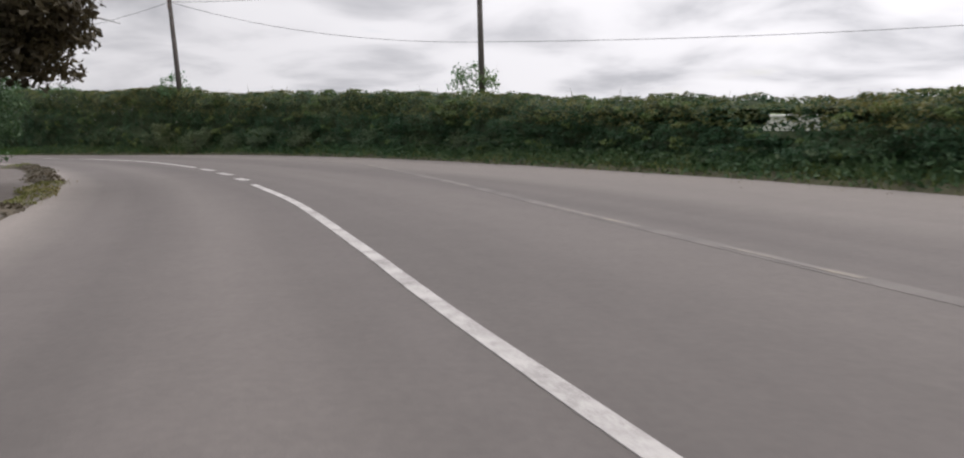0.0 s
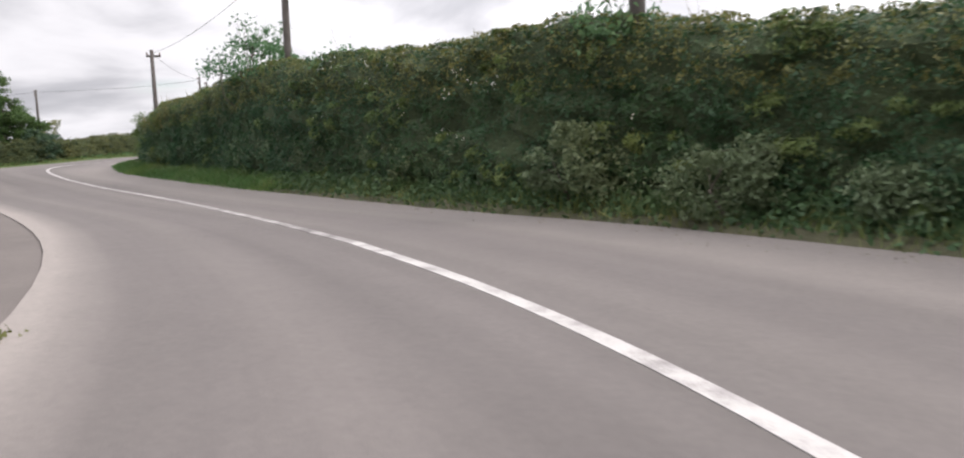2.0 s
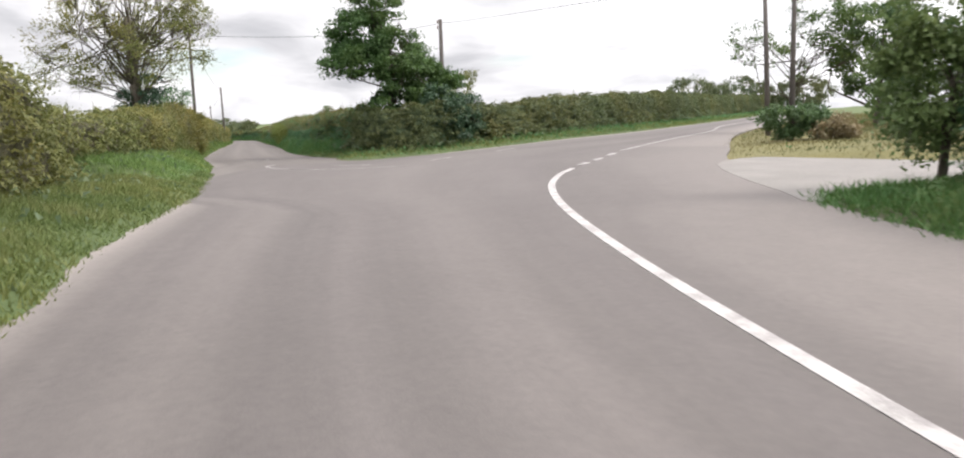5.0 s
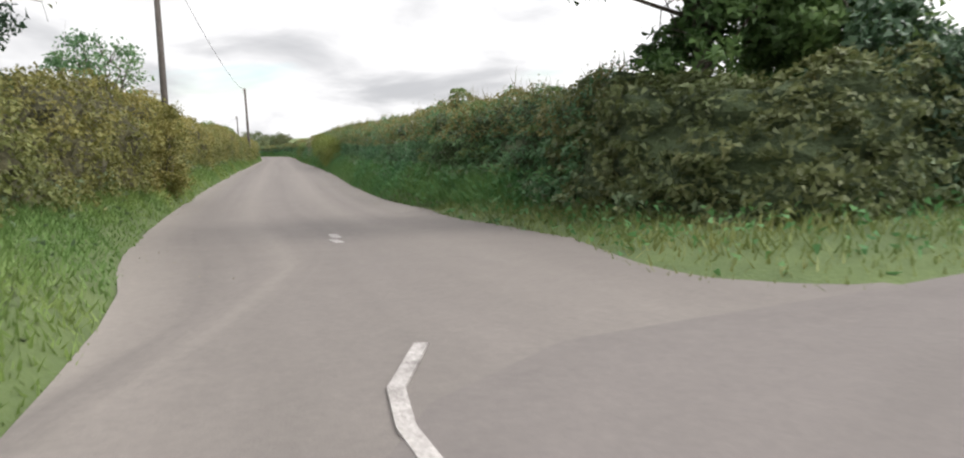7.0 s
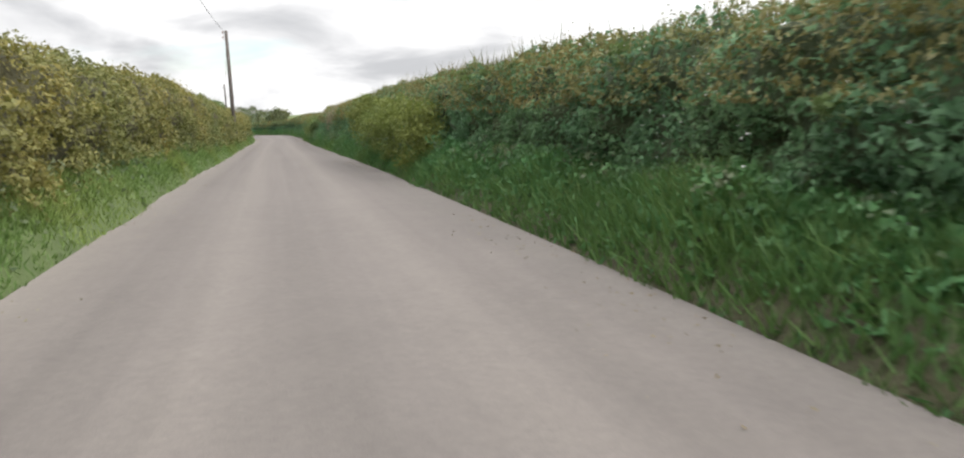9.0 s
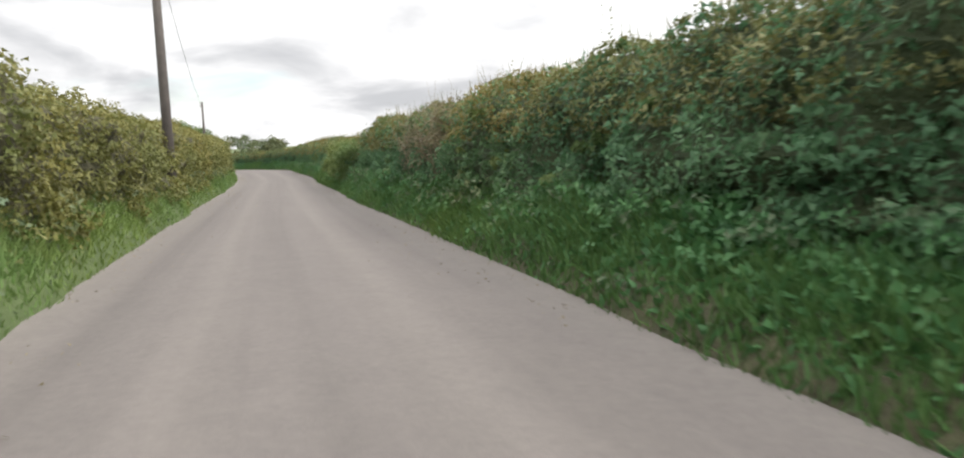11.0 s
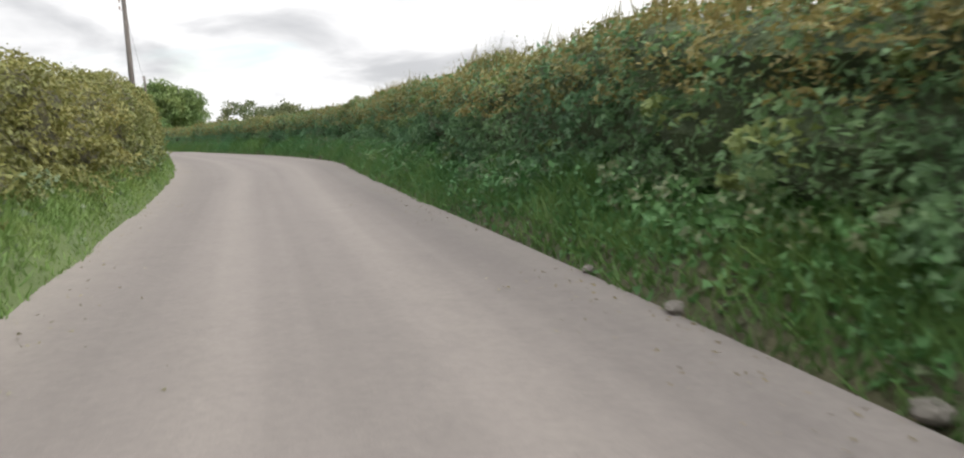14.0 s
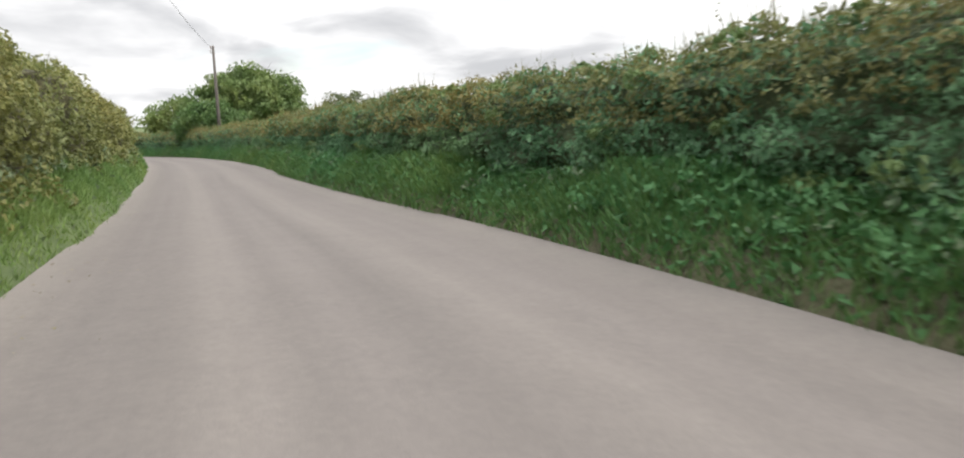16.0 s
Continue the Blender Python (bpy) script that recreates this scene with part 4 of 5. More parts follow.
# ---- trees and shrubs ----
def tree(name, base, trunk_h, trunk_r, crowns, mat, label, clumps=60, per=90, leaf=0.13, clump_r=0.45, limbs=14, category="tree", seed=1, bark=M_BARK, tier=0.0, twigs=5):
    """crowns: ellipsoids (dx, dy, z, rx, ry, rz) round the base. Limbs reach from the trunk into clumps of leaves."""
    rng = np.random.default_rng(seed)
    root = tagged(new(name), label, category)
    bx, by = base
    vol = np.array([c[3] * c[4] * c[5] for c in crowns])
    pick = rng.choice(len(crowns), clumps, p=vol / vol.sum())
    cs = np.array(crowns)[pick]
    d = unit(rng.normal(size=(clumps, 3))) * rng.uniform(0.45, 1.0, clumps)[:, None] ** 0.6
    mid = np.stack([bx + cs[:, 0] + d[:, 0] * cs[:, 3], by + cs[:, 1] + d[:, 1] * cs[:, 4], cs[:, 2] + d[:, 2] * cs[:, 5]], axis=1)
    bm = bmesh.new()
    lean = np.array([rng.normal(0, 0.12), rng.normal(0, 0.12)])
    stem = [(bx, by, -0.15), (bx + lean[0] * 0.3, by + lean[1] * 0.3, trunk_h * 0.35), (bx + lean[0], by + lean[1], trunk_h)]
    tube(bm, stem, [trunk_r * 1.25, trunk_r, trunk_r * 0.7], 10)
    part("trunk", bm, bark, root)
    for k in range(min(limbs, clumps)):
        start = np.array([bx, by, 0]) + np.array([lean[0], lean[1], trunk_h]) * rng.uniform(0.35, 1.0)
        end = mid[k]
        bend = (start * 0.5 + end * 0.5) + rng.normal(0, 0.12, 3) * np.linalg.norm(end - start) + np.array([0, 0, 0.15])
        r = trunk_r * rng.uniform(0.22, 0.5) * min(1.0, (18 / limbs) ** 0.5)
        bm = bmesh.new()
        tube(bm, [start, start * 0.6 + bend * 0.4, bend, end], [r, r * 0.75, r * 0.5, r * 0.15], 6)
        for _ in range(twigs):
            tip = end + rng.normal(0, clump_r * 1.1, 3)
            tube(bm, [bend * 0.5 + end * 0.5, (end + tip) / 2, tip], [r * 0.25, r * 0.16, r * 0.07], 4)
        part("limb" if name == "tree" else "branch", bm, bark, root)
    where = np.repeat(mid, per, axis=0)
    scale = np.repeat(rng.uniform(0.6, 1.3, clumps) * clump_r, per)
    where = where + unit(rng.normal(0, 1, where.shape)) * (rng.random(len(where)) ** 0.6 * 1.6 * scale)[:, None] * np.array([1, 1, 0.7])
    if tier:
        # boughs: leaves drawn out along the way from the trunk and flattened
        way = unit((mid - np.array([bx, by, 0])) * np.array([1, 1, 0.0]))
        way = np.repeat(way, per, axis=0)
        reach = rng.uniform(-1.0, 1.0, len(where)) * scale * 1.9 * tier
        centre = np.repeat(mid, per, axis=0)
        where = centre + (where - centre) * np.array([0.9, 0.9, 0.8]) + way * reach[:, None]
        where[:, 2] -= 0.22 * np.abs(reach)
    where[:, 2] = np.maximum(where[:, 2], 0.15)
    leaves("crown", where, unit(where - np.repeat(mid, per, axis=0) + np.array([0, 0, 0.4])), np.full(len(where), leaf), mat, root, "", 0.7, rng)
    return root


tree("tree", (-75.36, 70.67), 5.2, 0.16, [(-0.3, -0.4, 6.9, 1.25, 1.25, 1.0), (-0.7, -0.9, 5.6, 1.5, 1.5, 1.3), (-0.9, -1.1, 4.4, 1.6, 1.6, 0.9), (0.2, 0.2, 4.5, 1.3, 1.3, 1.5), (0.7, 0.8, 3.4, 1.4, 1.4, 1.2), (1.4, 1.6, 2.6, 1.3, 1.3, 1.1), (0.3, 0.3, 2.2, 1.5, 1.5, 1.2)], LEAF_TREE,
     "dark green ragged sycamore with layered boughs behind the corner hedge", 420, 100, 0.115, 0.27, 40, seed=3, tier=0.6)
tree("shrub", (-72.8, 71.6), 1.2, 0.07, [(0, 0, 1.7, 0.9, 1.1, 1.2), (0.3, 1.1, 1.4, 0.8, 1.0, 1.0), (0.8, 0.2, 0.8, 0.6, 1.2, 0.8)], LEAF_IVY, "dark ivy-covered bush under the sycamore", 120, 170, 0.10, 0.26, 10, "bush", seed=4)
tree("shrub", (-75.6, 74.2), 2.6, 0.06, [(0, 0, 2.6, 0.9, 1.1, 0.9), (0.3, 0.9, 3.0, 0.7, 0.9, 0.9)], LEAF_SPRING, "loose twiggy elder beside a pole in the hedge", 60, 46, 0.085, 0.22, 30, "bush", seed=44)
tree("tree", (-81.5, 61.4), 6.4, 0.24, [(0, 0, 7.4, 3.6, 3.6, 2.6), (-1.9, -1.0, 5.4, 2.9, 2.9, 1.6), (2.0, 0.7, 5.2, 2.4, 2.2, 1.5), (-2.6, -1.6, 4.2, 2.4, 2.2, 0.9), (1.6, 0.4, 3.9, 1.5, 1.4, 0.8)], LEAF_SPRING,
     "open-branched field tree just coming into leaf behind the hedge", 420, 62, 0.075, 0.32, 110, seed=5, twigs=7)
tree("shrub", (-80.9, 61.7), 2.6, 0.07, [(0, 0, 3.0, 0.55, 0.55, 1.1), (-0.9, -0.5, 2.8, 0.6, 0.6, 0.8)], LEAF_IVY, "dark ivy climbing round the foot of the field tree", 50, 120, 0.075, 0.2, 8, "ivy", seed=45)
tree("tree", (-11.9, 15.4), 2.0, 0.22, [(2.1, 0.3, 3.6, 1.35, 1.6, 1.5), (1.0, 0.2, 4.2, 1.8, 1.9, 1.9), (-0.8, -0.4, 3.9, 2.2, 2.2, 2.2), (-2.4, -1.0, 3.6, 2.2, 2.2, 2.2)], LEAF_BROWN_SHADED, "overhanging brownish-leaved tree, darkened as in shade, above the roadside hedge", 380, 160, 0.125, 0.36, 30, seed=6)
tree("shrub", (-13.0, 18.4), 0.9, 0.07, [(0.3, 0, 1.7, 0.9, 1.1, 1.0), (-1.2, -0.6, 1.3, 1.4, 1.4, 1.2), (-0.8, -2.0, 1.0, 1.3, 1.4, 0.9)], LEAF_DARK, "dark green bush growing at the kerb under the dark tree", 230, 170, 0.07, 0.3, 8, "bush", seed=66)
tree("tree", (-52.5, 131.0), 3.0, 0.2, [(0, 0, 5.2, 1.7, 1.7, 2.2)], LEAF_FAR, "small distant field tree on the skyline", 60, 100, 0.22, 0.5, 10, seed=67)
tree("tree", (-47.44, 44.29), 2.0, 0.16, [(0.8, 1.3, 3.5, 1.6, 1.5, 1.4), (0, -0.2, 3.7, 2.2, 1.6, 1.5)], LEAF_OLIVE, "leafy hawthorn leaning out over the grass verge", 230, 150, 0.085, 0.34, 16, seed=7)
tree("tree", (-41.9, 41.7), 2.0, 0.14, [(-1.7, 1.0, 3.5, 2.0, 1.5, 1.3), (1.8, -0.8, 3.5, 2.0, 1.5, 1.2), (0, 0, 3.2, 1.6, 1.5, 1.2)], LEAF_OLIVE, "dense olive hawthorn growing out of the tall hedge", 190, 150, 0.085, 0.34, 16, seed=17)
tree("tree", (-262, 139), 1.8, 0.2, [(0, 0, 2.4, 3.0, 3.0, 2.0)], LEAF_TREE, "low dark green tree beside the lane hedge", 110, 130, 0.2, 0.6, 5, seed=25)
tree("tree", (-299, 154.4), 3.0, 0.4, [(0, 0, 6.0, 7.2, 7.2, 4.5), (-7, -7, 4.4, 5, 5, 3.0)], LEAF_FRESH, "broad rounded green tree past the end of the lane", 300, 150, 0.36, 1.1, 30, seed=8)
for k, (x, y, r, h) in enumerate([(-327, 182, 6.5, 10.5), (-345, 196, 7, 10.0), (-300, 178, 4, 8.2), (-142, 200, 6, 8.6), (-133, 206, 7, 8.0), (-122, 212, 6, 7.4), (-151, 194, 6, 7.0), (-146, 150, 4, 3.2), (-186, 165, 5, 4.0)]):
    tree("tree", (x, y), h * 0.4, 0.2, [(0, 0, h * 0.5, r, r, h * 0.45)], LEAF_FAR, "small distant field tree on the skyline", 110, 48, 0.36, 0.8, 4, seed=20 + k)
for k, (x, y, z, r, lab) in enumerate([(-1.53, 31.94, 2.7, 0.9, 0), (-16.11, 38.03, 3.0, 0.8, 0), (-24.45, 43.07, 3.0, 0.8, 0)]):
    tree("shrub", (x, y), 1.6, 0.05, [(0, 0, z, r, r, 0.7)], LEAF_GREEN, "loose sapling growing through the hedge top by a pole", 24, 34, 0.1, 0.26, 14, "sapling", seed=50 + k)
tree("shrub", (-29.6, 45.9), 2.4, 0.09, [(0, 0, 3.5, 1.5, 1.5, 0.9), (0.2, 0.1, 4.3, 0.8, 0.8, 0.8), (1.6, 0.6, 3.2, 1.2, 1.2, 0.7)], LEAF_GREEN, "green elder growing up round a pole", 70, 70, 0.085, 0.26, 24, "sapling", seed=53)
tree("shrub", (-88.7, 67.1), 1.0, 0.05, [(0, 0, 1.8, 0.9, 0.42, 0.75), (0.9, -0.45, 1.9, 0.8, 0.4, 0.7), (0.3, -0.1, 0.9, 0.9, 0.38, 0.7)], LEAF_OLIVE, "olive hedge growth wrapped round a pole", 50, 150, 0.055, 0.2, 6, "bush", seed=72)
tree("shrub", (-85.6, 64.6), 2.2, 0.06, [(0, 0, 3.2, 1.3, 0.8, 0.45), (-2.0, 0.9, 3.15, 1.2, 0.7, 0.4)], LEAF_GREEN, "loose ash shoots standing above the lane hedge", 44, 36, 0.075, 0.2, 20, "sapling", seed=71)
for k, (x, y, z, r) in enumerate([(-16.6, 37.1, 0.75, 0.8), (-14.1, 35.6, 0.6, 0.7), (-10.3, 33.5, 0.65, 0.8), (-8.4, 31.9, 0.6, 0.7), (-5.2, 29.3, 0.5, 0.6), (-20.6, 39.8, 0.5, 0.6), (-1.4, 25.2, 0.5, 0.6), (-12.2, 34.8, 0.45, 0.5)]):
    tree("shrub", (x, y), 0.5, 0.03, [(0, 0, z, r, r * 0.7, z * 0.8)], LEAF_SAGE, "pale sage-green bramble bush at the hedge foot", 26, 130, 0.06, 0.2, 5, "bush", seed=90 + k)
for k, (x, y, z) in enumerate([(-143.9, 101.2, 1.3), (-145.5, 102.05, 1.42), (-147.5, 103.05, 1.42), (-149.6, 104.05, 1.5), (-146.2, 102.2, 0.8), (-148.9, 103.5, 0.85), (-144.4, 101.25, 0.65)]):
    tree("shrub", (x, y), 0.8, 0.03, [(0, 0, z, 0.9, 0.5, 0.4)], LEAF_FRESH, "fresh light green hazel growth in the low hedge", 26, 120, 0.06, 0.2, 5, "bush", seed=110 + k)
for k, (x, y, z, r) in enumerate([(-130.6, 94.8, 1.70, 0.7), (-131.9, 95.4, 1.62, 0.8), (-133.1, 96.0, 1.45, 0.7)]):
    tree("shrub", (x, y), 0.9, 0.05, [(0, 0, z, r, 0.4, 0.6)], LEAF_DEAD, "dead brown branches standing in the hedge", 30, 26, 0.05, 0.25, 22, "bush", seed=60 + k * 3, bark=M_DEADWOOD, twigs=9)
for k, (x, y, z, r) in enumerate([(-107.6, 83.1, 0.8, 1.0), (-110.4, 84.5, 1.1, 1.3), (-113.0, 85.85, 1.25, 1.4), (-115.7, 87.2, 1.3, 1.3)]):
    tree("shrub", (x, y), 0.7, 0.04, [(0, 0, z, r, 0.5, 0.85)], LEAF_GOLD, "bright yellow-green bush in front of the hedge", 40, 230, 0.05, 0.24, 6, "bush", seed=61 + k * 11)
tree("shrub", (-48.75, 60.25), 1.6, 0.06, [(-0.25, 0.1, 1.5, 0.7, 0.75, 0.9), (-0.1, 0.1, 2.4, 0.7, 0.7, 0.5), (0.9, 0.2, 1.9, 0.9, 0.8, 1.0)], LEAF_FRESH, "bushy olive growth overhanging the end of the tall hedge", 110, 130, 0.075, 0.26, 12, "bush", seed=71)
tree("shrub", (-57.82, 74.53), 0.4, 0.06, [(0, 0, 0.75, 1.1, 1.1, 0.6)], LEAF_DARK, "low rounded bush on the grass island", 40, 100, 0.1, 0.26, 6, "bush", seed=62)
tree("shrub", (-56.21, 74.16), 0.3, 0.05, [(0, 0, 0.5, 0.7, 0.7, 0.4)], LEAF_DEAD, "small brown bush on the grass island", 24, 90, 0.09, 0.2, 6, "bush", seed=63)
tree("tree", (-63.0, 85.2), 3.4, 0.10, [(-1.7, -0.7, 4.1, 1.1, 1.1, 1.4), (-0.3, 0, 3.3, 1.0, 1.0, 1.0), (1.0, 0.6, 5.2, 1.5, 1.5, 1.6), (2.4, 0.9, 4.2, 1.5, 1.5, 1.6)], LEAF_TREE, "loose young roadside tree behind the grass island", 130, 56, 0.10, 0.30, 26, seed=64, twigs=6)
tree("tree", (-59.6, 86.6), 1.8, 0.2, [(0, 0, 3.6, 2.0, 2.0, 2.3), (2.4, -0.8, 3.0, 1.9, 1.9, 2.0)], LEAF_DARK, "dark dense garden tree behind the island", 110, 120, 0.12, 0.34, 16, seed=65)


# ---- poles and wires ----
def pole(x, y, height, label, arm=0.0, box=False, lean=(0.0, 0.0), heading=0.0, mat=None, r=0.12):
    root = tagged(new("utility_pole"), label, "utility pole", "poles carrying the overhead wires")
    m = mat or M_POLE
    bm = bmesh.new()
    tube(bm, [(0, 0, -0.4), (lean[0] * 0.5, lean[1] * 0.5, height * 0.5), (lean[0], lean[1], height)], [r * 1.15, r, r * 0.78], 12)
    part("pole", bm, m, root)
    top = Vector((lean[0], lean[1], height))
    if arm:
        bm = bmesh.new()
        bmesh.ops.create_cube(bm, size=1.0)
        for v in bm.verts:
            v.co = Vector((v.co.x * arm, v.co.y * 0.09, v.co.z * 0.11))
        bmesh.ops.bevel(bm, geom=bm.edges[:], offset=0.012, segments=1, affect="EDGES")
        a = part("crossarm", bm, m, root)
        a.matrix_basis = Matrix.Translation(top + Vector((0, 0, -0.35))) @ pose(0, 0.12, 0, 0, 0, heading)
        for k in (-arm * 0.43, 0.0, arm * 0.43):
            bm = bmesh.new()
            tube(bm, [(k, 0, 0.05), (k, 0, 0.1), (k, 0, 0.13), (k, 0, 0.17), (k, 0, 0.22)], [0.02, 0.05, 0.03, 0.05, 0.02], 8)
            part("insulator", bm, M_CERAMIC, a)
    else:
        for dz in (0.2, 0.5):
            bm = bmesh.new()
            tube(bm, [(0, -0.1, 0), (0, -0.2, 0), (0, -0.2, 0.05), (0, -0.2, 0.16)], [0.012, 0.012, 0.035, 0.03], 6)
            part("insulator", bm, M_CERAMIC, root).matrix_basis = Matrix.Translation(top - Vector((0, 0, dz)))
    if box:
        bm = bmesh.new()
        tube(bm, [(0, 0, -0.42), (0, 0, -0.4), (0, 0, 0.3), (0, 0, 0.36), (0, 0, 0.4)], [0.16, 0.2, 0.2, 0.17, 0.05], 14)
        b = part("transformer", bm, M_STEEL, root, "grey steel transformer can")
        b.matrix_basis = Matrix.Translation(top + Vector((0.36, 0, -0.95)))
    root.matrix_basis = pose(x, y, 0)
    return Vector((x, y, 0)) + top


PA = pole(-1.22, 31.94, 7.2, "weathered wooden utility pole behind the hedge")
PB = pole(-15.60, 37.63, 7.2, "slightly leaning wooden utility pole behind the hedge", lean=(-0.25, 0.0))
PC = pole(-28.23, 45.78, 6.9, "wooden utility pole with crossarm and transformer", 1.4, True, heading=40)
PD = pole(-48.16, 60.25, 6.5, "wooden utility pole with crossarm at the end of the hedge", 0.8, lean=(-0.25, 0.2), heading=35, r=0.125)
PE = pole(-77.44, 75.64, 6.6, "plain wooden utility pole behind the sycamore")
PL = pole(-89.45, 67.42, 7.0, "wooden utility pole rising from the lane hedge", r=0.085)
PF = pole(-139.03, 92.63, 7.0, "dark wooden utility pole standing on the grass bank", lean=(-0.2, 0.0), r=0.115)
PG = pole(-198.60, 118.40, 7.1, "wooden utility pole in the lane hedge", lean=(-0.25, 0.0))
PH = pole(-254.05, 137.30, 8.3, "distant wooden utility pole by a round tree", lean=(-0.1, 0.0))
pole(-61.2, 79.4, 6.2, "leaning wooden utility pole on the grass island", lean=(-0.25, -0.1), r=0.1)
PJ = pole(-57.9, 74.6, 6.2, "thin utility pole on the grass island", r=0.085)


def wire(a, b, sag, label="thin dark overhead cable between two poles", drop=0.2):
    bm = bmesh.new()
    pts = []
    for k in range(25):
        u = k / 24
        q = a.lerp(b, u)
        pts.append((q.x, q.y, q.z - drop - sag * 4 * u * (1 - u)))
    tube(bm, pts, [0.010] * 25, 5)
    me = bpy.data.meshes.new("overhead_wire")
    bm.to_mesh(me)
    bm.free()
    me.materials.append(M_WIRE)
    tagged(new("overhead_wire", me), label, "cable", "overhead wires")


wire(PA, PB, 0.35)
wire(PB, PC, 0.3)
wire(PC, PD, 0.4)
wire(PD, PJ, 0.3)
wire(PJ, PE, 0.4)
wire(PE, PL, 0.3)
wire(PL, PF, 0.7)
wire(PF, PG, 0.7)
wire(PG, PH, 0.7)
wire(Vector((22, 24, 7.2)), PA, 0.5)
wire(Vector((24, 28, 4.4)), Vector((PA.x, PA.y, 4.4)), 0.25, "lower slack telephone cable between two poles")
wire(Vector((PA.x, PA.y, 4.4)), PB, 0.5, "lower slack telephone cable between two poles")


# ---- small growth ----
def tufts(line, per_m, spread, tall, grass, label, z=0.0):
    """Ragged tufts of grass and moss along a line."""
    p = smooth_line(line, 0.4)
    n = int(per_m * 0.4 * len(p))
    s = RNG.uniform(0, len(p) - 1.001, n)
    i = s.astype(int)
    a = (s - i)[:, None]
    xy = p[i, :2] * (1 - a) + p[i + 1, :2] * a
    gap = wave(s * 0.35, s * 0 + 71)
    keep = gap > 0.35
    xy = xy[keep] + RNG.normal(0, spread, (int(keep.sum()), 2)) * gap[keep][:, None]
    where = np.column_stack([xy, np.full(len(xy), z)])
    root = tagged(new("grass_tufts"), label, "weeds", kind="stuff")
    blades("grass", where, np.full(len(where), tall) * gap[keep], grass, root, "", 0.6, 0.010)
    low = where[RNG.random(len(where)) < 0.35].copy()
    low[:, 2] += RNG.uniform(0.0, 0.05, len(low))
    leaves("moss", low, np.tile([0, 0, 1.0], (len(low), 1)), np.full(len(low), 0.04), LEAF_DEAD, root)


tufts([(-3.75, -0.62), (-7.7, 10.97), (-9.75, 16.3), (-12.25, 20.75), (-14.8, 24.5), (-16.9, 26.9), (-18.1, 28.2)], 90, 0.14, 0.10, GRASS_STRAW, "brownish dry grass overgrowing the kerb")


def sprays(where, name, mat, size, each, spread, label, category):
    """Clusters of small petals or dead leaves at each of some places on a hedge."""
    root = tagged(new(name), label, category, kind="stuff")
    w = np.repeat(np.asarray(where, dtype=float), each, axis=0)
    w += RNG.normal(0, spread, w.shape)
    leaves("petals" if mat is PETAL else "dead_leaves", w, np.tile([0, 0, 1.0], (len(w), 1)), np.full(len(w), size), mat, root, "", 0.9)


def along(line, count, lo, hi, out_by):
    """Random places on the front of a hedge between two shares of its height."""
    p = smooth_line(line, 0.5)
    i = RNG.integers(0, len(p) - 1, count)
    q = p[i].copy()
    q[:, :2] += right_of(p)[i] * out_by
    q[:, 2] *= RNG.uniform(lo, hi, count)
    return q


sprays(along(MAIN_HEDGE[5:9], 16, 0.35, 0.95, -0.12), "blossom", PETAL, 0.035, 7, 0.09, "sparse white blossom in the dark hedge", "blossom")
sprays(along(MAIN_HEDGE[8:13], 12, 0.08, 0.22, -0.55), "blossom", PETAL, 0.022, 4, 0.08, "small white flowers in the grass at the hedge foot", "flowers")
sprays(along(LANE_RIGHT[4:16], 60, 0.1, 0.9, -0.15), "blossom", PETAL, 0.025, 4, 0.08, "scattered white flowers in the lane hedge", "blossom")


# ---- ferns at the hedge foot ----
def fern_mesh(seed):
    """A clump of arching fronds, each a rib with two rows of narrow leaflets."""
    rng = np.random.default_rng(seed)
    tris = []
    for k in range(9):
        turn = 2 * math.pi * k / 9 + rng.uniform(-0.25, 0.25)
        out = np.array([math.cos(turn), math.sin(turn), 0.0])
        side = np.array([-out[1], out[0], 0.0])
        length = rng.uniform(0.5, 0.8)
        last = np.zeros(3)
        for j in range(1, 17):
            u = j / 16
            p = out * length * (0.85 * u) + np.array([0, 0, length * (1.0 * u - 0.62 * u * u)])
            tris.append([last - side * 0.004, last + side * 0.004, p])
            reach = 0.16 * math.sin(math.pi * min(1.0, 0.12 + 0.88 * u)) + 0.015
            for way in (-1, 1):
                tip = p + side * way * reach + out * reach * 0.25 - np.array([0, 0, reach * 0.22])
                tris.append([last + (p - last) * 0.1, p + (p - last) * 0.05, tip])
            last = p
    n = len(tris)
    me = bpy.data.meshes.new("fronds")
    me.from_pydata([tuple(map(float, v)) for t in tris for v in t], [], [(3 * i, 3 * i + 1, 3 * i + 2) for i in range(n)])
    me.materials.append(LEAF_FERN)
    return me


FERNS = [fern_mesh(k) for k in range(3)]
_edge = smooth_line(RIGHT_EDGE, 1.0)
_side = right_of(_edge)
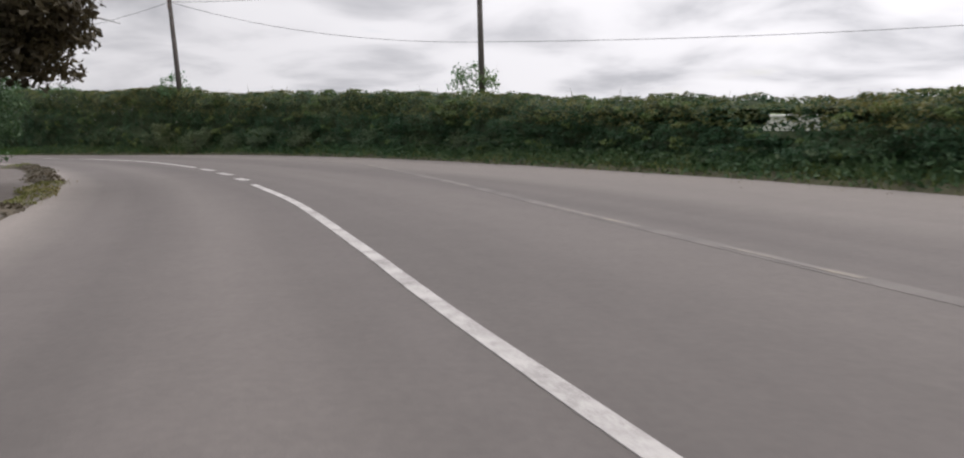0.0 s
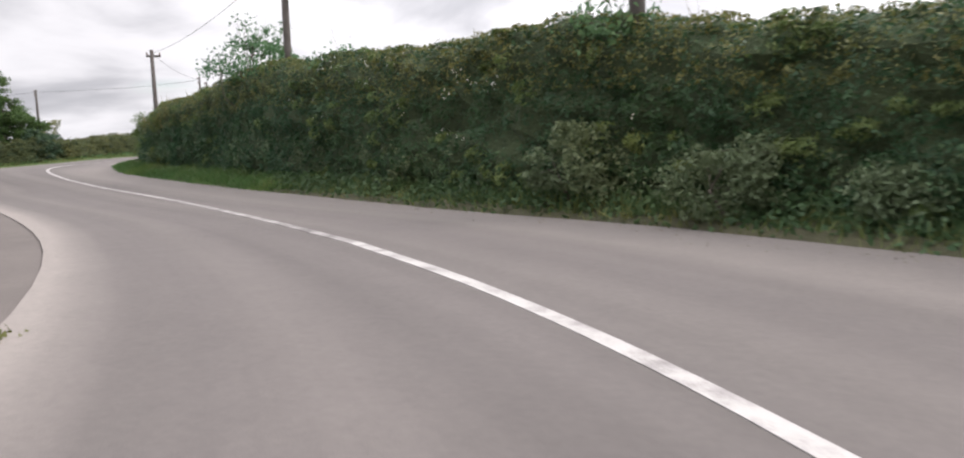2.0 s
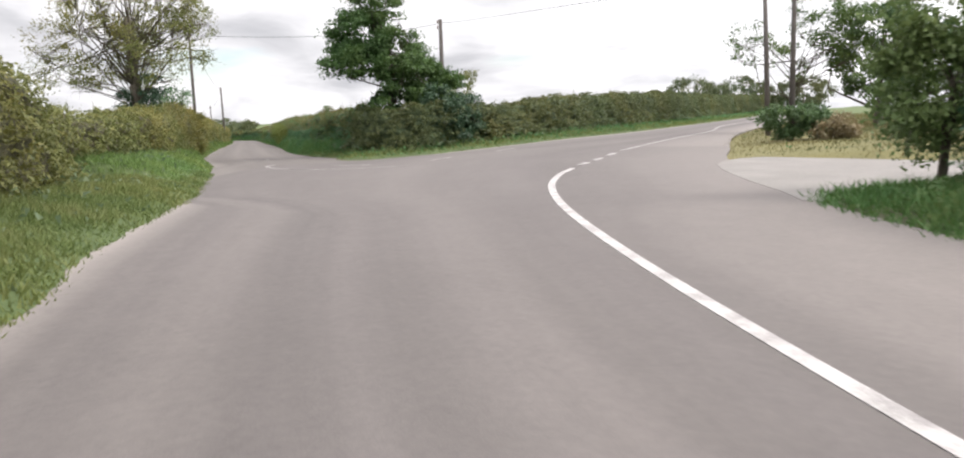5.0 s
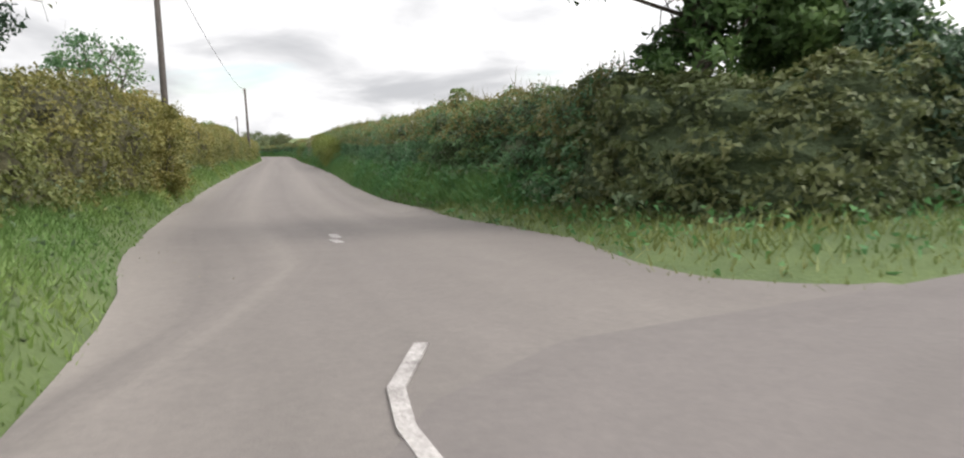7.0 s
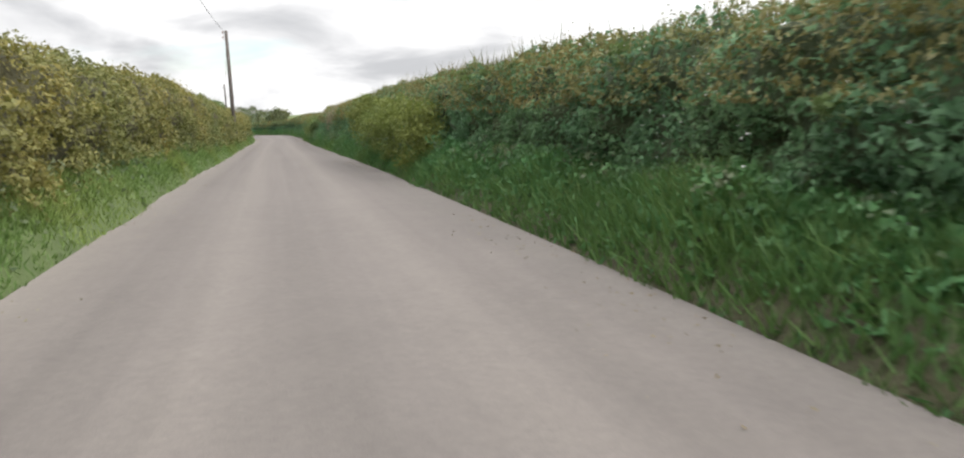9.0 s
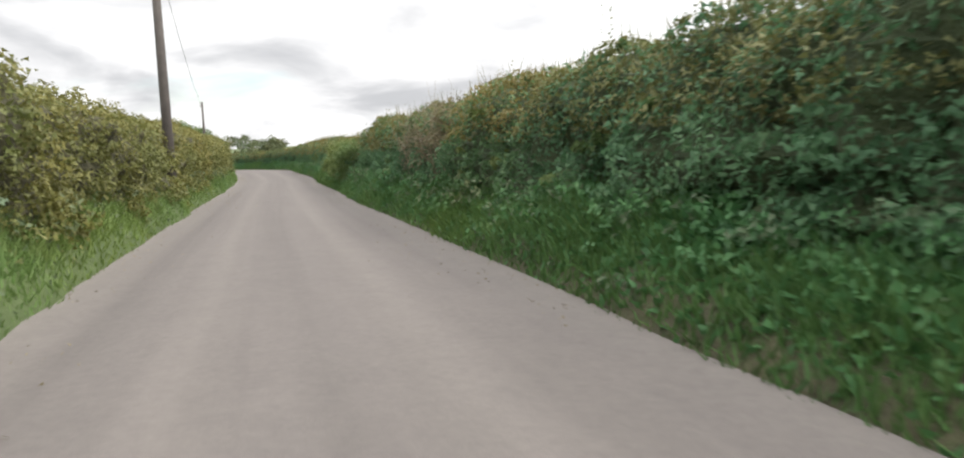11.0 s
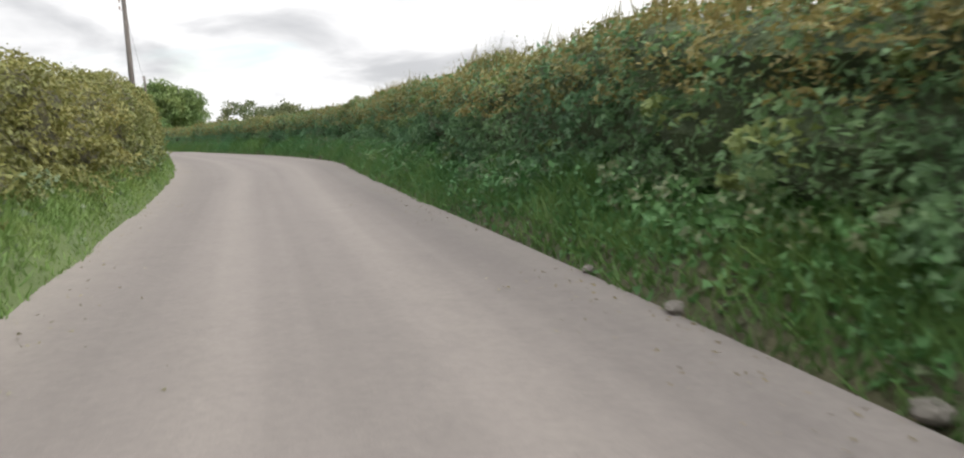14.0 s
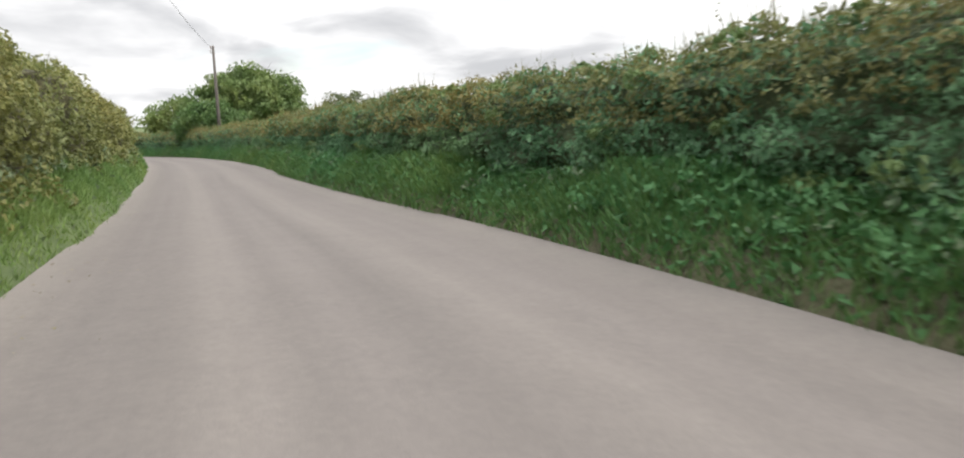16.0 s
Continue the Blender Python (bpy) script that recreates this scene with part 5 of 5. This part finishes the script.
for k in range(26):
    x = (-141.5 - k * 0.75 if k < 12 else -174.5 - (k - 12) * 1.35) + random.uniform(-0.3, 0.3)
    i = int(np.argmin(np.abs(_edge[:, 0] - x)))
    q = _edge[i, :2] + _side[i] * random.uniform(0.45, 0.8)
    fern = tagged(new("fern", FERNS[k % 3]), "yellow-green fern arching out of the hedge foot", "fern", "ferns along the hedge foot")
    fern.matrix_basis = pose(q[0], q[1], random.uniform(0.12, 0.35), random.uniform(-12, 12), random.uniform(-12, 12), random.uniform(0, 360)) @ Matrix.Scale(random.uniform(0.5, 0.85), 4)


# ---- stones and a stake at the roadside ----
def roadside_stone(x, y, size, mat, label):
    bm = bmesh.new()
    bmesh.ops.create_icosphere(bm, subdivisions=2, radius=size)
    for v in bm.verts:
        v.co *= 1 + 0.25 * noise.noise(v.co * (3.0 / size) + Vector((x, y, 0)))
        v.co.z *= 0.62
    me = bpy.data.meshes.new("stone")
    bm.to_mesh(me)
    bm.free()
    me.materials.append(mat)
    ob = tagged(new("stone", me), label, "stone", "loose stones at the road edge")
    ob.matrix_basis = pose(x, y, size * 0.3, 0, 0, x * 37 % 360)


M_WHITE_STONE = plain_noise("pale_limestone", [(0.3, (0.42, 0.41, 0.39)), (0.7, (0.62, 0.61, 0.58))], 6.0, 0.85, 0.5, 40, 0.01)
roadside_stone(-175.1, 110.5, 0.11, M_WHITE_STONE, "pale stone lying at the grass edge")
roadside_stone(-174.6, 110.2, 0.06, M_WHITE_STONE, "pale stone lying at the grass edge")
for x, y, r in ((-163.1, 110.25, 0.09), (-160.4, 108.95, 0.10), (-165.0, 111.1, 0.08), (-161.3, 109.5, 0.05), (-166.4, 111.8, 0.06), (-186.2, 121.3, 0.07)):
    roadside_stone(x, y, r, M_KERB, "dark clod of earth at the hedge foot")


def build_stake():
    bm = bmesh.new()
    tube(bm, [(0, 0, -0.2), (0.01, 0, 0.25), (0.03, 0.01, 0.52)], [0.045, 0.042, 0.036], 8)
    me = bpy.data.meshes.new("wooden_stake")
    bm.to_mesh(me)
    bm.free()
    me.materials.append(M_POLE)
    ob = tagged(new("wooden_stake", me), "short dark wooden stake in the grass verge", "stake")
    ob.matrix_basis = pose(-147.8, 97.25, 0)


build_stake()


def litter(line, per_m, spread, label, z=0.004):
    """Twigs, grit and dead leaves washed to the edge of a road."""
    p = smooth_line(line, 0.5)
    count = int(per_m * 0.5 * len(p))
    i = RNG.integers(0, len(p) - 1, count)
    q = p[i, :2] + right_of(p)[i] * RNG.gamma(1.2, abs(spread) * 0.6, count)[:, None] * np.sign(spread) + RNG.normal(0, 0.25, (count, 2))
    heap = wave(q[:, 0] * 0.5, q[:, 1] * 0.5) > 0.42
    w = np.column_stack([q, np.full(count, z) + RNG.uniform(0, 0.012, count)])[heap]
    root = tagged(new("leaf_litter"), label, "litter", kind="stuff")
    leaves("dead_leaves", w, np.tile([0, 0, 1.0], (len(w), 1)), np.full(len(w), 0.022), LEAF_DEAD, root, "", 0.25)


litter(MAIN_RIGHT[3:13], 26, -0.5, "brown twigs and dead leaves along the road edge")
litter(RIGHT_EDGE[2:20], 26, -0.35, "brown grit and dead leaves along the lane edge", -0.006)
litter(LEFT_EDGE[3:18], 16, 0.35, "dry grass scraps along the lane edge", -0.006)


# ---- the whole place laid on the land ----
def lay_on_land():
    """Meshes given in world places follow the land point by point; things with a place of their own move as a whole."""
    bpy.context.view_layer.update()
    done = set()
    for ob in [o for o in scene.objects if o.type in ("MESH", "EMPTY")]:
        at = ob.matrix_world.translation
        if at.length > 0.01:
            if ob.parent is None:
                ob.location.z += float(terrain(at.x, at.y))
            continue
        if ob.type == "MESH" and ob.data.name not in done:
            done.add(ob.data.name)
            co = np.empty(len(ob.data.vertices) * 3, dtype=np.float32)
            ob.data.vertices.foreach_get("co", co)
            co = co.reshape(-1, 3)
            co[:, 2] += terrain(co[:, 0], co[:, 1])
            ob.data.vertices.foreach_set("co", co.ravel())
            ob.data.update()


lay_on_land()
